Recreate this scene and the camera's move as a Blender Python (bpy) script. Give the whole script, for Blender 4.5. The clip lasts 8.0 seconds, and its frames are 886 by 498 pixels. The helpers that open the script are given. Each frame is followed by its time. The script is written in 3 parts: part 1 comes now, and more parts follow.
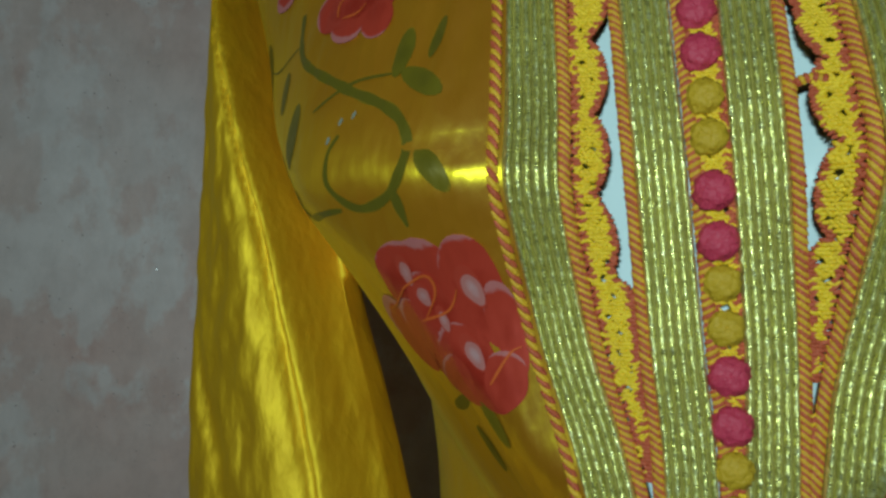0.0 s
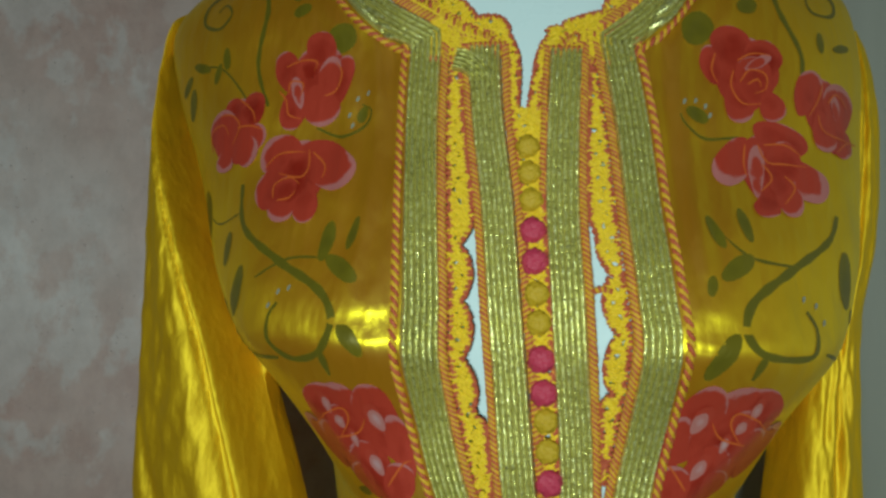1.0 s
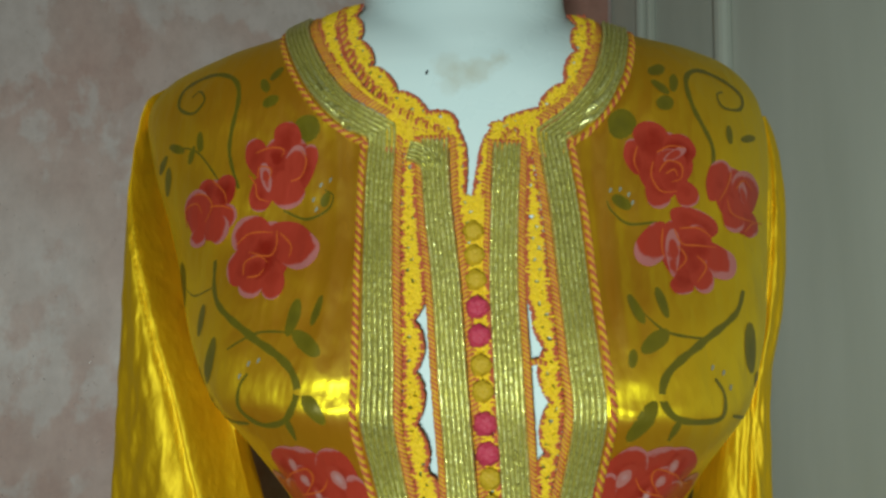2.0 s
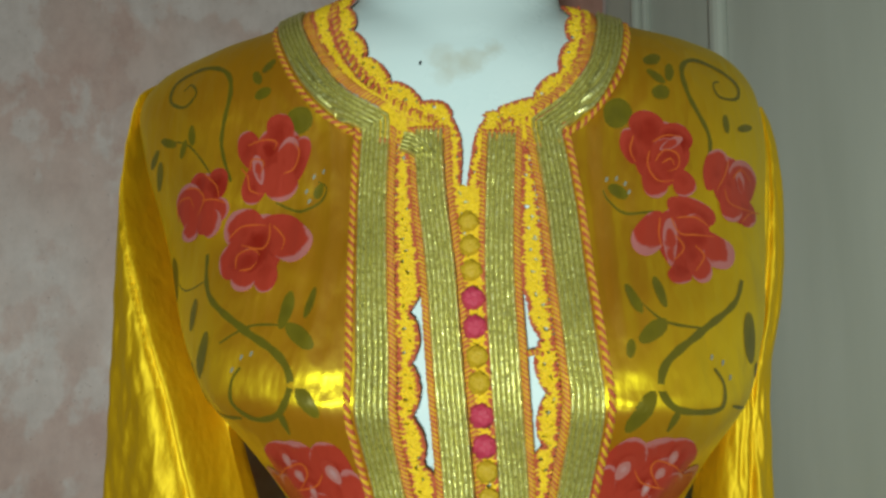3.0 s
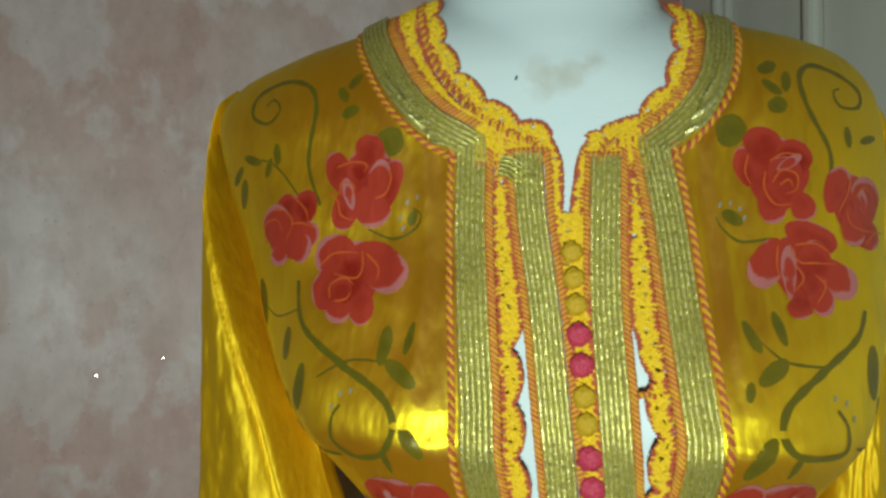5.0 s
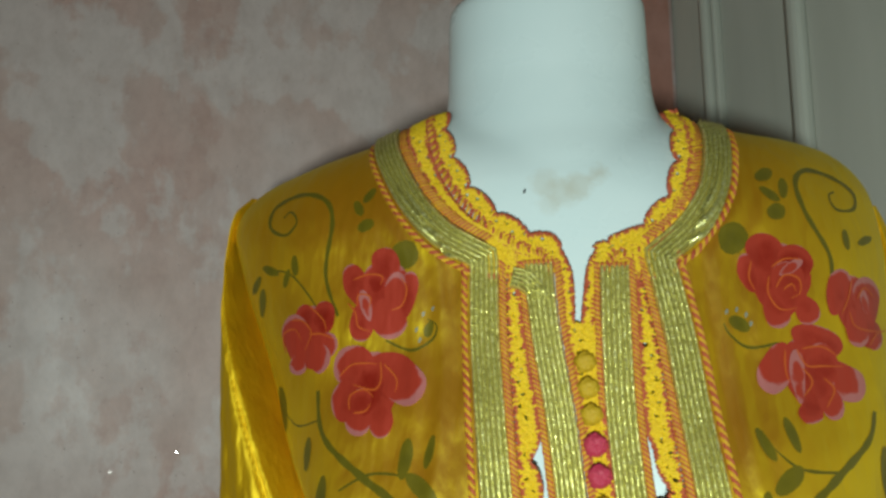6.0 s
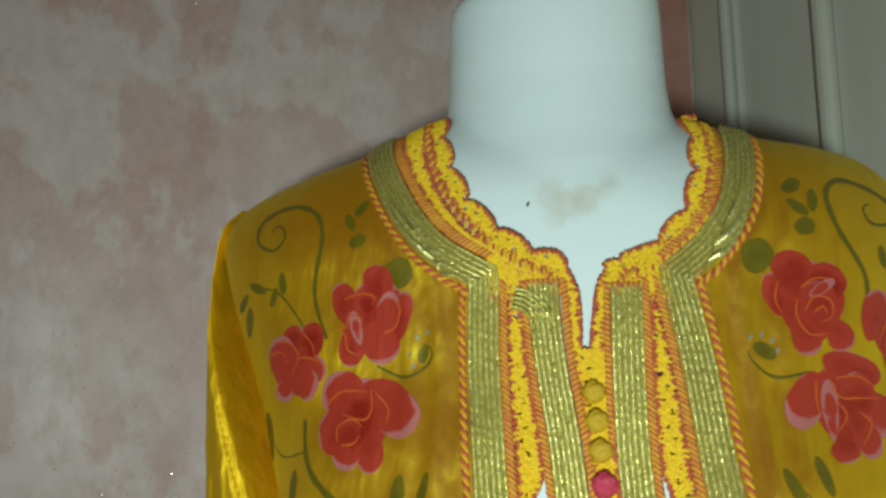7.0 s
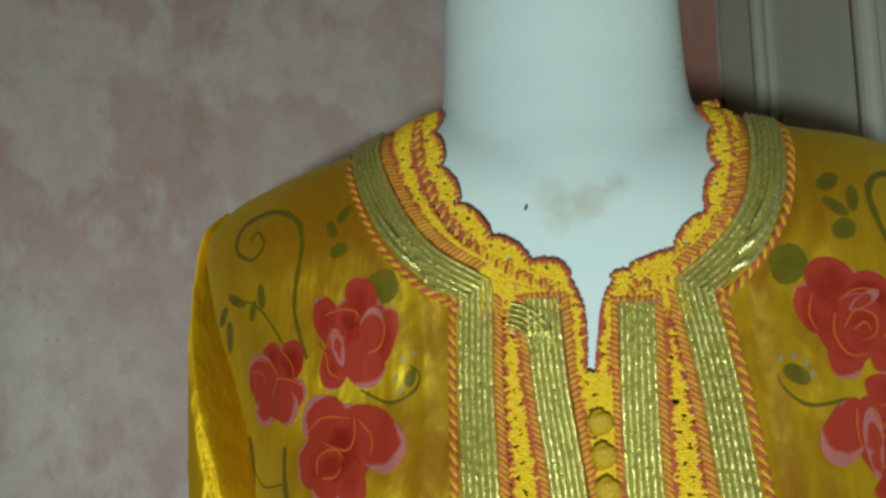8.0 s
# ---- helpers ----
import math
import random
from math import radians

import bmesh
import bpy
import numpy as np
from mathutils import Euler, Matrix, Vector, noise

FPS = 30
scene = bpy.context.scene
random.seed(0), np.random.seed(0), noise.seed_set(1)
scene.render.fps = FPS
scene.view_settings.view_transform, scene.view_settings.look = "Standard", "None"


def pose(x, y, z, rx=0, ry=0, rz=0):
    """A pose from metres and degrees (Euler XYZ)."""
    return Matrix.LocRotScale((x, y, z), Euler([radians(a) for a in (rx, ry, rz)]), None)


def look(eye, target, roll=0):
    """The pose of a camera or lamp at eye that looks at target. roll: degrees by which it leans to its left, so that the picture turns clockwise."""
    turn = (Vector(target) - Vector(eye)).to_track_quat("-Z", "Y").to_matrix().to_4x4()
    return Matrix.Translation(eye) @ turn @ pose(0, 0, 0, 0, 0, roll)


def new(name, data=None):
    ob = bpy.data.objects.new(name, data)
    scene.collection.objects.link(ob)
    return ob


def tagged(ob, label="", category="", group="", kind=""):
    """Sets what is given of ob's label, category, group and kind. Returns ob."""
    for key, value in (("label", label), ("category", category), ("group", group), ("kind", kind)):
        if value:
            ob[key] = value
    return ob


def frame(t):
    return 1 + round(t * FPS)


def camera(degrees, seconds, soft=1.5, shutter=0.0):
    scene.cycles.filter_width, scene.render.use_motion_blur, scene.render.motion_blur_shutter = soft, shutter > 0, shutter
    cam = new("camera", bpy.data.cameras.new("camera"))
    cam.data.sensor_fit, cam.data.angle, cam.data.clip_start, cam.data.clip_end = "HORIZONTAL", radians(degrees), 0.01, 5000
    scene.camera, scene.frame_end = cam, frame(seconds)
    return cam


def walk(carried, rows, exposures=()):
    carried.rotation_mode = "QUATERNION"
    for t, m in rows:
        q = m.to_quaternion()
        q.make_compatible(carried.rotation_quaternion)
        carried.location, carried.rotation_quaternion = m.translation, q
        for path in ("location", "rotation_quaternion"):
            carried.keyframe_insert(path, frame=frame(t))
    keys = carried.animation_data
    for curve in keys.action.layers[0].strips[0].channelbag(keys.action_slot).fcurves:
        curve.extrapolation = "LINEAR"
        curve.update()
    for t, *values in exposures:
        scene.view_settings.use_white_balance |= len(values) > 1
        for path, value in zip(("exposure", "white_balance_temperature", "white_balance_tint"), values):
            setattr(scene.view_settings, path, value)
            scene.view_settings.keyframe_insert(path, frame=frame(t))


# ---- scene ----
cam = camera(63.1, 8.0, soft=2.8)
PATH = [
    (0, (-0.0117, -0.2719, 1.1616), (-0.6021, 1.6328, 1.3142), 1.27),
    (0.5, (0.0042, -0.3271, 1.2004), (-0.4827, 1.6076, 1.3412), 1.33),
    (1, (0.0033, -0.3770, 1.2290), (-0.2728, 1.5997, 1.3572), 1.35),
    (1.5, (0.0064, -0.4063, 1.2480), (-0.2000, 1.5786, 1.3811), 1.25),
    (2, (0.0147, -0.4221, 1.2589), (-0.1655, 1.5621, 1.4338), 0.79),
    (2.2, (0.0161, -0.4207, 1.2450), (-0.1436, 1.5580, 1.4882), 0.62),
    (3.3, (0.0151, -0.4127, 1.2593), (-0.1799, 1.5722, 1.4083), -0.03),
    (3.5, (0.0112, -0.4100, 1.2685), (-0.2256, 1.5724, 1.3860), 0.11),
    (4, (-0.0132, -0.4092, 1.2696), (-0.3142, 1.5661, 1.3581), 1.01),
    (4.2, (-0.0198, -0.4085, 1.2669), (-0.3180, 1.5687, 1.3092), 1.72),
    (5.3, (-0.0158, -0.4057, 1.3081), (-0.2917, 1.5743, 1.3691), -0.75),
    (5.5, (-0.0158, -0.4111, 1.3121), (-0.2774, 1.5683, 1.4289), -1.03),
    (6, (-0.0221, -0.4224, 1.3285), (-0.3156, 1.5454, 1.5325), -1.39),
    (6.5, (-0.0347, -0.4131, 1.3299), (-0.3476, 1.5535, 1.5162), -0.91),
    (7, (-0.0151, -0.3881, 1.3385), (-0.3565, 1.5702, 1.5585), -1.26),
    (7.5, (0.0013, -0.3481, 1.3573), (-0.4500, 1.5910, 1.5476), -2.13),
    (8, (-0.0020, -0.3449, 1.3572), (-0.4237, 1.6029, 1.5255), -1.88),
]
walk(cam, [(t, look(eye, target, roll)) for t, eye, target, roll in PATH],
     exposures=[(0.0, -0.5, 5600, -3), (0.5, -0.42, 5800, -2), (1.0, -0.27, 6100, 1), (1.5, -0.13, 6300, 4), (2.2, -0.03, 6500, 6), (3.3, 0.13, 6550, 7), (5.5, 0.06, 6550, 8), (7.0, 0.10, 6550, 8), (7.5, 0.02, 6550, 8), (8.0, -0.06, 6500, 7)])

# ---- light ----
world = bpy.data.worlds.new("world")
scene.world = world
world.use_nodes = True
world.node_tree.nodes["Background"].inputs[0].default_value = (0.5, 0.55, 0.6, 1)
world.node_tree.nodes["Background"].inputs[1].default_value = 0.15


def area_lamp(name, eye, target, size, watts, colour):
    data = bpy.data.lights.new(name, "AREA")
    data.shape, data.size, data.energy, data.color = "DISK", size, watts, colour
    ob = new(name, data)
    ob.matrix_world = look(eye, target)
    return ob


# bright unseen lamp added close behind the camera's way, standing for its own light
area_lamp("stand_in_lamp", (-0.03, -0.70, 1.21), (-0.03, 0.1, 1.25), 0.06, 5.0, (0.87, 1.0, 0.94))


# ---- materials ----
def mat(name, base, rough=0.5, metal=0.0, **more):
    m = bpy.data.materials.new(name)
    m.use_nodes = True
    n, l = m.node_tree.nodes, m.node_tree.links
    b = n["Principled BSDF"]
    b.inputs["Base Color"].default_value = (*base, 1)
    b.inputs["Roughness"].default_value = rough
    b.inputs["Metallic"].default_value = metal
    for key, value in more.items():
        b.inputs[key.replace("_", " ")].default_value = value
    return m, n, l, b


def noise_node(n, l, scale, detail=3.0, stretch=(1, 1, 1), rough=0.55):
    tc, mp, tx = n.new("ShaderNodeTexCoord"), n.new("ShaderNodeMapping"), n.new("ShaderNodeTexNoise")
    mp.inputs["Scale"].default_value = stretch
    tx.inputs["Scale"].default_value, tx.inputs["Detail"].default_value = scale, detail
    tx.inputs["Roughness"].default_value = rough
    l.new(tc.outputs["Object"], mp.inputs[0])
    l.new(mp.outputs[0], tx.inputs["Vector"])
    return tx.outputs["Fac"]


def ramp(n, l, fac, *stops):
    r = n.new("ShaderNodeValToRGB")
    els = r.color_ramp.elements
    while len(els) < len(stops):
        els.new(0.5)
    for e, (p, c) in zip(els, stops):
        e.position, e.color = p, (*c, 1)
    l.new(fac, r.inputs[0])
    return r.outputs[0]


def mix(n, l, fac, a, b, how="MIX"):
    m = n.new("ShaderNodeMix")
    m.data_type, m.blend_type = "RGBA", how
    for socket, value in ((m.inputs[0], fac), (m.inputs[6], a), (m.inputs[7], b)):
        if isinstance(value, (int, float)):
            socket.default_value = value
        elif isinstance(value, tuple):
            socket.default_value = (*value, 1)
        else:
            l.new(value, socket)
    return m.outputs[2]


def bump(n, l, b, height, strength, distance):
    k = n.new("ShaderNodeBump")
    k.inputs["Strength"].default_value, k.inputs["Distance"].default_value = strength, distance
    l.new(height, k.inputs["Height"])
    if b.inputs["Normal"].is_linked:
        l.new(b.inputs["Normal"].links[0].from_socket, k.inputs["Normal"])
    l.new(k.outputs[0], b.inputs["Normal"])


def satin_material(name, rough, grain, lustre, crinkle, thread):
    """Amber dyed weave under a yellow lustre of floating silk threads."""
    m, n, l, b = mat(name, (0.44, 0.20, 0.002), 0.6)
    l.new(ramp(n, l, noise_node(n, l, 14, 4, (1, 1, 0.35)), (0.3, (0.42, 0.145, 0.001)), (0.7, (0.55, 0.200, 0.002))), b.inputs["Base Color"])
    g = n.new("ShaderNodeBsdfPrincipled")
    g.inputs["Metallic"].default_value = 1.0
    g.inputs["Base Color"].default_value = (*thread, 1)
    l.new(ramp(n, l, noise_node(n, l, 45, 3), (0.3, (rough - 0.04,) * 3), (0.7, (rough + 0.05,) * 3)), g.inputs["Roughness"])
    g.inputs["Anisotropic"].default_value = grain
    weft = n.new("ShaderNodeTangent")
    weft.direction_type, weft.axis = "RADIAL", "Z"
    l.new(weft.outputs[0], g.inputs["Tangent"])
    for shader in (b, g):
        bump(n, l, shader, noise_node(n, l, 22, 3, (1.6, 1, 0.55)), 0.75, 0.006)
        bump(n, l, shader, noise_node(n, l, 70, 3, (1.3, 1, 0.6)), crinkle, 0.0018)
        bump(n, l, shader, noise_node(n, l, 1500, 2, (1, 1, 0.3)), 0.10, 0.0006)
    k = n.new("ShaderNodeMixShader")
    k.inputs[0].default_value = lustre
    l.new(b.outputs[0], k.inputs[1])
    l.new(g.outputs[0], k.inputs[2])
    l.new(k.outputs[0], n["Material Output"].inputs[0])
    return m


def thread_material(name, dark, light, rough=0.6, metal=0.0):
    m, n, l, b = mat(name, light, rough, metal)
    geo = n.new("ShaderNodeNewGeometry")
    per = ramp(n, l, geo.outputs["Random Per Island"], (0.0, dark), (1.0, light))
    l.new(mix(n, l, noise_node(n, l, 700, 2), per, light), b.inputs["Base Color"])
    bump(n, l, b, noise_node(n, l, 520, 3), 0.8, 0.0010)
    bump(n, l, b, noise_node(n, l, 1800, 2), 0.5, 0.0006)
    return m


def gold_material():
    """Tinsel: pale flat glints put into the colour, scattered in olive gold."""
    m, n, l, b = mat("gold_thread", (0.62, 0.56, 0.22), 0.34, 0.80)
    base = ramp(n, l, noise_node(n, l, 420, 3), (0.25, (0.48, 0.44, 0.11)), (0.5, (0.76, 0.72, 0.24)), (0.75, (1.0, 0.98, 0.55)))
    l.new(base, b.inputs["Base Color"])
    l.new(ramp(n, l, noise_node(n, l, 700, 2), (0.35, (0.24,) * 3), (0.65, (0.48,) * 3)), b.inputs["Roughness"])
    bump(n, l, b, noise_node(n, l, 420, 3), 0.5, 0.0008)
    bump(n, l, b, noise_node(n, l, 1100, 2), 0.6, 0.0006)
    return m


def paint_material(name, deep, mid, rim):
    """Dye on the satin; the mesh's own 'fade' runs from a petal's heart (0) to its rim (1)."""
    m, n, l, b = mat(name, mid, 0.42, 0.3)
    at = n.new("ShaderNodeAttribute")
    at.attribute_name = "fade"
    add = n.new("ShaderNodeMath")
    add.operation = "MULTIPLY_ADD"
    l.new(noise_node(n, l, 95, 4), add.inputs[0])
    add.inputs[1].default_value = 0.55
    l.new(at.outputs["Fac"], add.inputs[2])
    l.new(ramp(n, l, add.outputs[0], (0.28, deep), (0.60, mid), (0.92, mid), (1.30, rim)), b.inputs["Base Color"])
    bump(n, l, b, noise_node(n, l, 22, 3, (1.6, 1, 0.55)), 0.55, 0.006)
    bump(n, l, b, noise_node(n, l, 70, 2, (1.3, 1, 0.6)), 0.14, 0.0016)
    return m


def plaster_material(name, wash=(1, 1, 1), cover=0.0):
    """Trowelled plaster: overlapping crisp-edged patches of mauve, pink and grey, under a wash of colour."""
    m, n, l, b = mat(name, (0.45, 0.33, 0.31), 0.55)
    big = ramp(n, l, noise_node(n, l, 3.6, 4, (1, 1, 0.8), 0.55), (0.36, (0.53, 0.345, 0.31)), (0.50, (0.56, 0.42, 0.39)), (0.64, (0.59, 0.50, 0.49)))
    pale = ramp(n, l, noise_node(n, l, 8, 5, (1.1, 1.1, 0.8), 0.6), (0.50, (0, 0, 0)), (0.54, (0.6,) * 3))
    dark = ramp(n, l, noise_node(n, l, 11, 6, (1, 1, 0.7), 0.66), (0.38, (0.40,) * 3), (0.43, (0, 0, 0)))
    fine = ramp(n, l, noise_node(n, l, 42, 5, (1, 1, 0.7), 0.7), (0.35, (0.86, 0.84, 0.83)), (0.6, (1, 1, 1)))
    base = mix(n, l, pale, big, (0.64, 0.57, 0.565))
    base = mix(n, l, dark, base, (0.47, 0.28, 0.24))
    base = mix(n, l, cover, base, wash)
    l.new(mix(n, l, 1.0, base, fine, "MULTIPLY"), b.inputs["Base Color"])
    l.new(ramp(n, l, noise_node(n, l, 9, 4), (0.3, (0.42,) * 3), (0.7, (0.65,) * 3)), b.inputs["Roughness"])
    bump(n, l, b, noise_node(n, l, 11, 6, (1, 1, 0.7)), 0.35, 0.006)
    return m


def paint_wood():
    m, n, l, b = mat("grey_green_paint", (0.42, 0.44, 0.40), 0.38)
    l.new(ramp(n, l, noise_node(n, l, 6, 5, (3, 3, 0.4)), (0.3, (0.49, 0.50, 0.44)), (0.7, (0.56, 0.57, 0.51))), b.inputs["Base Color"])
    bump(n, l, b, noise_node(n, l, 90, 3, (2, 2, 0.2)), 0.12, 0.001)
    return m


def skin_material():
    """Glossy white moulded plastic, with a brown smear and a nick on the chest."""
    m, n, l, b = mat("white_plastic", (0.70, 0.79, 0.78), 0.24, Coat_Weight=0.4, Coat_Roughness=0.08)
    tc = n.new("ShaderNodeTexCoord")
    colour = ramp(n, l, noise_node(n, l, 9, 4), (0.3, (0.64, 0.77, 0.79)), (0.7, (0.70, 0.81, 0.825)))
    smears = ((0.009, 0.008, 1.419, 0.0125, 0.55), (-0.004, 0.010, 1.409, 0.0125, 0.4), (-0.014, 0.010, 1.405, 0.0135, 0.35), (-0.024, 0.010, 1.412, 0.0125, 0.3), (-0.022, 0.008, 1.398, 0.011, 0.2))
    wobble = noise_node(n, l, 170, 3)
    for x, y, z, r, amount in smears:
        d = n.new("ShaderNodeVectorMath")
        d.operation = "DISTANCE"
        l.new(tc.outputs["Object"], d.inputs[0])
        d.inputs[1].default_value = (x, y, z)
        s = n.new("ShaderNodeMath")
        s.operation = "MULTIPLY_ADD"
        l.new(wobble, s.inputs[0])
        s.inputs[1].default_value = 0.009
        l.new(d.outputs["Value"], s.inputs[2])
        k = n.new("ShaderNodeMapRange")
        k.inputs["From Min"].default_value, k.inputs["From Max"].default_value = r * 1.25, r * 0.8
        k.inputs["To Max"].default_value = amount
        l.new(s.outputs[0], k.inputs["Value"])
        colour = mix(n, l, k.outputs[0], colour, (0.50, 0.47, 0.37))
    l.new(colour, b.inputs["Base Color"])
    l.new(ramp(n, l, noise_node(n, l, 25, 4), (0.3, (0.24,) * 3), (0.7, (0.34,) * 3)), b.inputs["Roughness"])
    return m


SATIN, GOLD = satin_material("satin", 0.38, 0.62, 0.54, 0.30, (0.98, 0.84, 0.02)), gold_material()
SLEEVE = satin_material("sleeve_satin", 0.66, 0.0, 0.60, 0.9, (0.95, 0.74, 0.015))
CRIMSON = thread_material("crimson_thread", (0.34, 0.045, 0.014), (0.50, 0.10, 0.038))
AMBER = thread_material("amber_thread", (0.52, 0.25, 0.008), (0.70, 0.40, 0.014))
YELLOW = thread_material("yellow_lace_thread", (0.66, 0.38, 0.004), (0.86, 0.58, 0.012), 0.55)
# dark olive painted between the braid's cords as the shade of its grooves
GROOVE_SHADE = thread_material("olive_groove_shade", (0.24, 0.20, 0.035), (0.34, 0.29, 0.06), 0.6)
PINK_THREAD = thread_material("raspberry_thread", (0.38, 0.02, 0.05), (0.53, 0.04, 0.088), 0.5)
KNOT_YELLOW = thread_material("ochre_thread", (0.40, 0.24, 0.006), (0.56, 0.35, 0.01), 0.6)
ROSE = paint_material("rose_dye", (0.34, 0.019, 0.008), (0.49, 0.048, 0.025), (0.55, 0.18, 0.17))
PALE = paint_material("pale_rose_dye", (0.64, 0.42, 0.43), (0.55, 0.20, 0.18), (0.50, 0.055, 0.030))
VEIN = mat("orange_dye", (0.58, 0.105, 0.018), 0.45, 0.1)[0]
STEM = paint_material("olive_dye", (0.115, 0.098, 0.007), (0.160, 0.130, 0.009), (0.29, 0.19, 0.008))
LEAF = paint_material("leaf_dye", (0.125, 0.105, 0.007), (0.185, 0.145, 0.008), (0.32, 0.20, 0.008))
DOT = mat("pale_blue_dye", (0.26, 0.27, 0.20), 0.4, 0.1)[0]
PLASTER, WOOD, SKIN = plaster_material("pink_plaster"), paint_wood(), skin_material()
TERRACOTTA = plaster_material("salmon_plaster", (0.50, 0.21, 0.155), 0.8)
NICK = mat("black_nick", (0.02, 0.025, 0.03), 0.5)[0]
FLAKE = mat("mica", (0.46, 0.36, 0.34), 0.10, 0.0, Specular_IOR_Level=1.0)[0]
FLOOR = mat("floor_tile", (0.22, 0.17, 0.13), 0.35)[0]
CEIL = mat("ceiling_paint", (0.55, 0.47, 0.42), 0.7)[0]


# ---- mesh helpers ----
def mesh_object(name, verts, faces, material, smooth=True, indices=None, fade=None):
    me = bpy.data.meshes.new(name)
    me.from_pydata([tuple(v) for v in verts], [], faces)
    for m in material if isinstance(material, (list, tuple)) else (material,):
        me.materials.append(m)
    if indices:
        me.polygons.foreach_set("material_index", indices)
    if smooth:
        me.polygons.foreach_set("use_smooth", [True] * len(faces))
    if fade:
        at = me.attributes.new("fade", "FLOAT", "POINT")
        at.data.foreach_set("value", fade)
    me.update()
    return new(name, me)


def part(ob, parent, label=""):
    ob.parent = parent
    ob.matrix_parent_inverse = Matrix.Translation(parent.location).inverted()
    return tagged(ob, label)


def box_mesh(verts, faces, lo, hi):
    k = len(verts)
    verts += [Vector((x, y, z)) for x in (lo[0], hi[0]) for y in (lo[1], hi[1]) for z in (lo[2], hi[2])]
    faces += [tuple(k + i for i in f) for f in ((0, 1, 3, 2), (4, 6, 7, 5), (0, 4, 5, 1), (2, 3, 7, 6), (0, 2, 6, 4), (1, 5, 7, 3))]


def box(name, lo, hi, material, bevel=0.0):
    v, f = [], []
    box_mesh(v, f, lo, hi)
    ob = mesh_object(name, v, f, material, smooth=False)
    if bevel:
        b = ob.modifiers.new("bevel", "BEVEL")
        b.width, b.segments = bevel, 2
    return ob


# ---- the room: its corner stands behind the figure ----
ROOM = Matrix.Translation((0.150, 0.568, 0)) @ pose(0, 0, 0, 0, 0, 27)
TOP = 2.6


def room_box(name, lo, hi, material, bevel=0.0):
    ob = box(name, lo, hi, material, bevel)
    ob.matrix_world = ROOM
    return ob


tagged(room_box("floor", (-5.0, -5.1, -0.1), (0.15, 0.15, 0), FLOOR), "plain floor of the room", "floor", kind="structure")
tagged(room_box("ceiling", (-5.0, -5.1, TOP), (0.15, 0.15, TOP + 0.1), CEIL), "plain painted ceiling", "ceiling", kind="structure")
wall_north = tagged(room_box("wall_north", (-5.0, 0.0, 0), (0.15, 0.15, TOP), PLASTER), "mottled pink and mauve polished plaster wall with glittering specks", "wall", kind="structure")
tagged(room_box("wall_east", (0.03, -5.1, 0), (0.15, 0.0, TOP), WOOD), "grey-painted wall behind the panelled door", "wall", kind="structure")
tagged(room_box("wall_south", (-5.0, -5.1, 0), (0.03, -5.0, TOP), PLASTER), "pink plaster wall", "wall", kind="structure")
tagged(room_box("wall_west", (-5.0, -5.0, 0), (-4.9, 0.0, TOP), PLASTER), "pink plaster wall", "wall", kind="structure")

tagged(room_box("trim", (-0.17, -0.006, 0), (-0.002, -0.002, TOP), TERRACOTTA, 0.001), "salmon plaster strip in the corner beside the door", "trim", kind="structure")

# the panelled door on the side wall: flat panels between raised mouldings
door = tagged(new("door_1"), "grey-green painted panelled door with raised vertical mouldings", "door", kind="structure")
door.location = ROOM @ Vector((0.03, -0.45, 0))


def door_box(name, y0, y1, x0, bevel, z0=0.0, z1=2.1):
    ob = room_box(name, (x0, -y1, z0), (0.028, -y0, z1), WOOD, bevel)
    m = ob.matrix_world.copy()
    ob.parent = door
    ob.matrix_parent_inverse = Matrix.Translation(door.location).inverted()
    ob.matrix_basis = m
    return ob


door_box("stile", 0.003, 0.067, 0.004, 0.002)
door_box("moulding", 0.069, 0.082, -0.007, 0.005)
door_box("moulding", 0.0835, 0.091, 0.000, 0.003)
door_box("panel", 0.0925, 0.207, 0.009, 0.001)
door_box("moulding", 0.2085, 0.226, -0.008, 0.006)
door_box("stile", 0.2275, 0.42, 0.003, 0.002)
door_box("moulding", 0.4215, 0.436, -0.007, 0.005)
door_box("panel", 0.4375, 0.86, 0.009, 0.001)

# mica specks bedded in the plaster
v, f = [], []
for i in range(2600):
    c = ROOM @ Vector((random.uniform(-1.25, -0.02), -0.0006, random.uniform(0.95, 1.95)))
    q = Euler((random.gauss(0, 0.25), random.gauss(0, 0.25), radians(27) + random.gauss(0, 0.30))).to_matrix()
    r = random.uniform(0.0005, 0.0011)
    k = len(v)
    v += [c + q @ Vector((r * math.cos(a), -0.0008, r * math.sin(a) * 0.7)) for a in (0.3, 1.9, 3.4, 4.9)]
    f.append((k, k + 1, k + 2, k + 3))
tagged(mesh_object("mica_specks", v, f, FLAKE, smooth=False), "tiny bright mica specks in the pink plaster", "specks", kind="stuff")

# ---- the form of the body under the cloth ----
def smooth_step(a, b, t):
    t = max(0.0, min(1.0, (t - a) / (b - a)))
    return t * t * (3 - 2 * t)


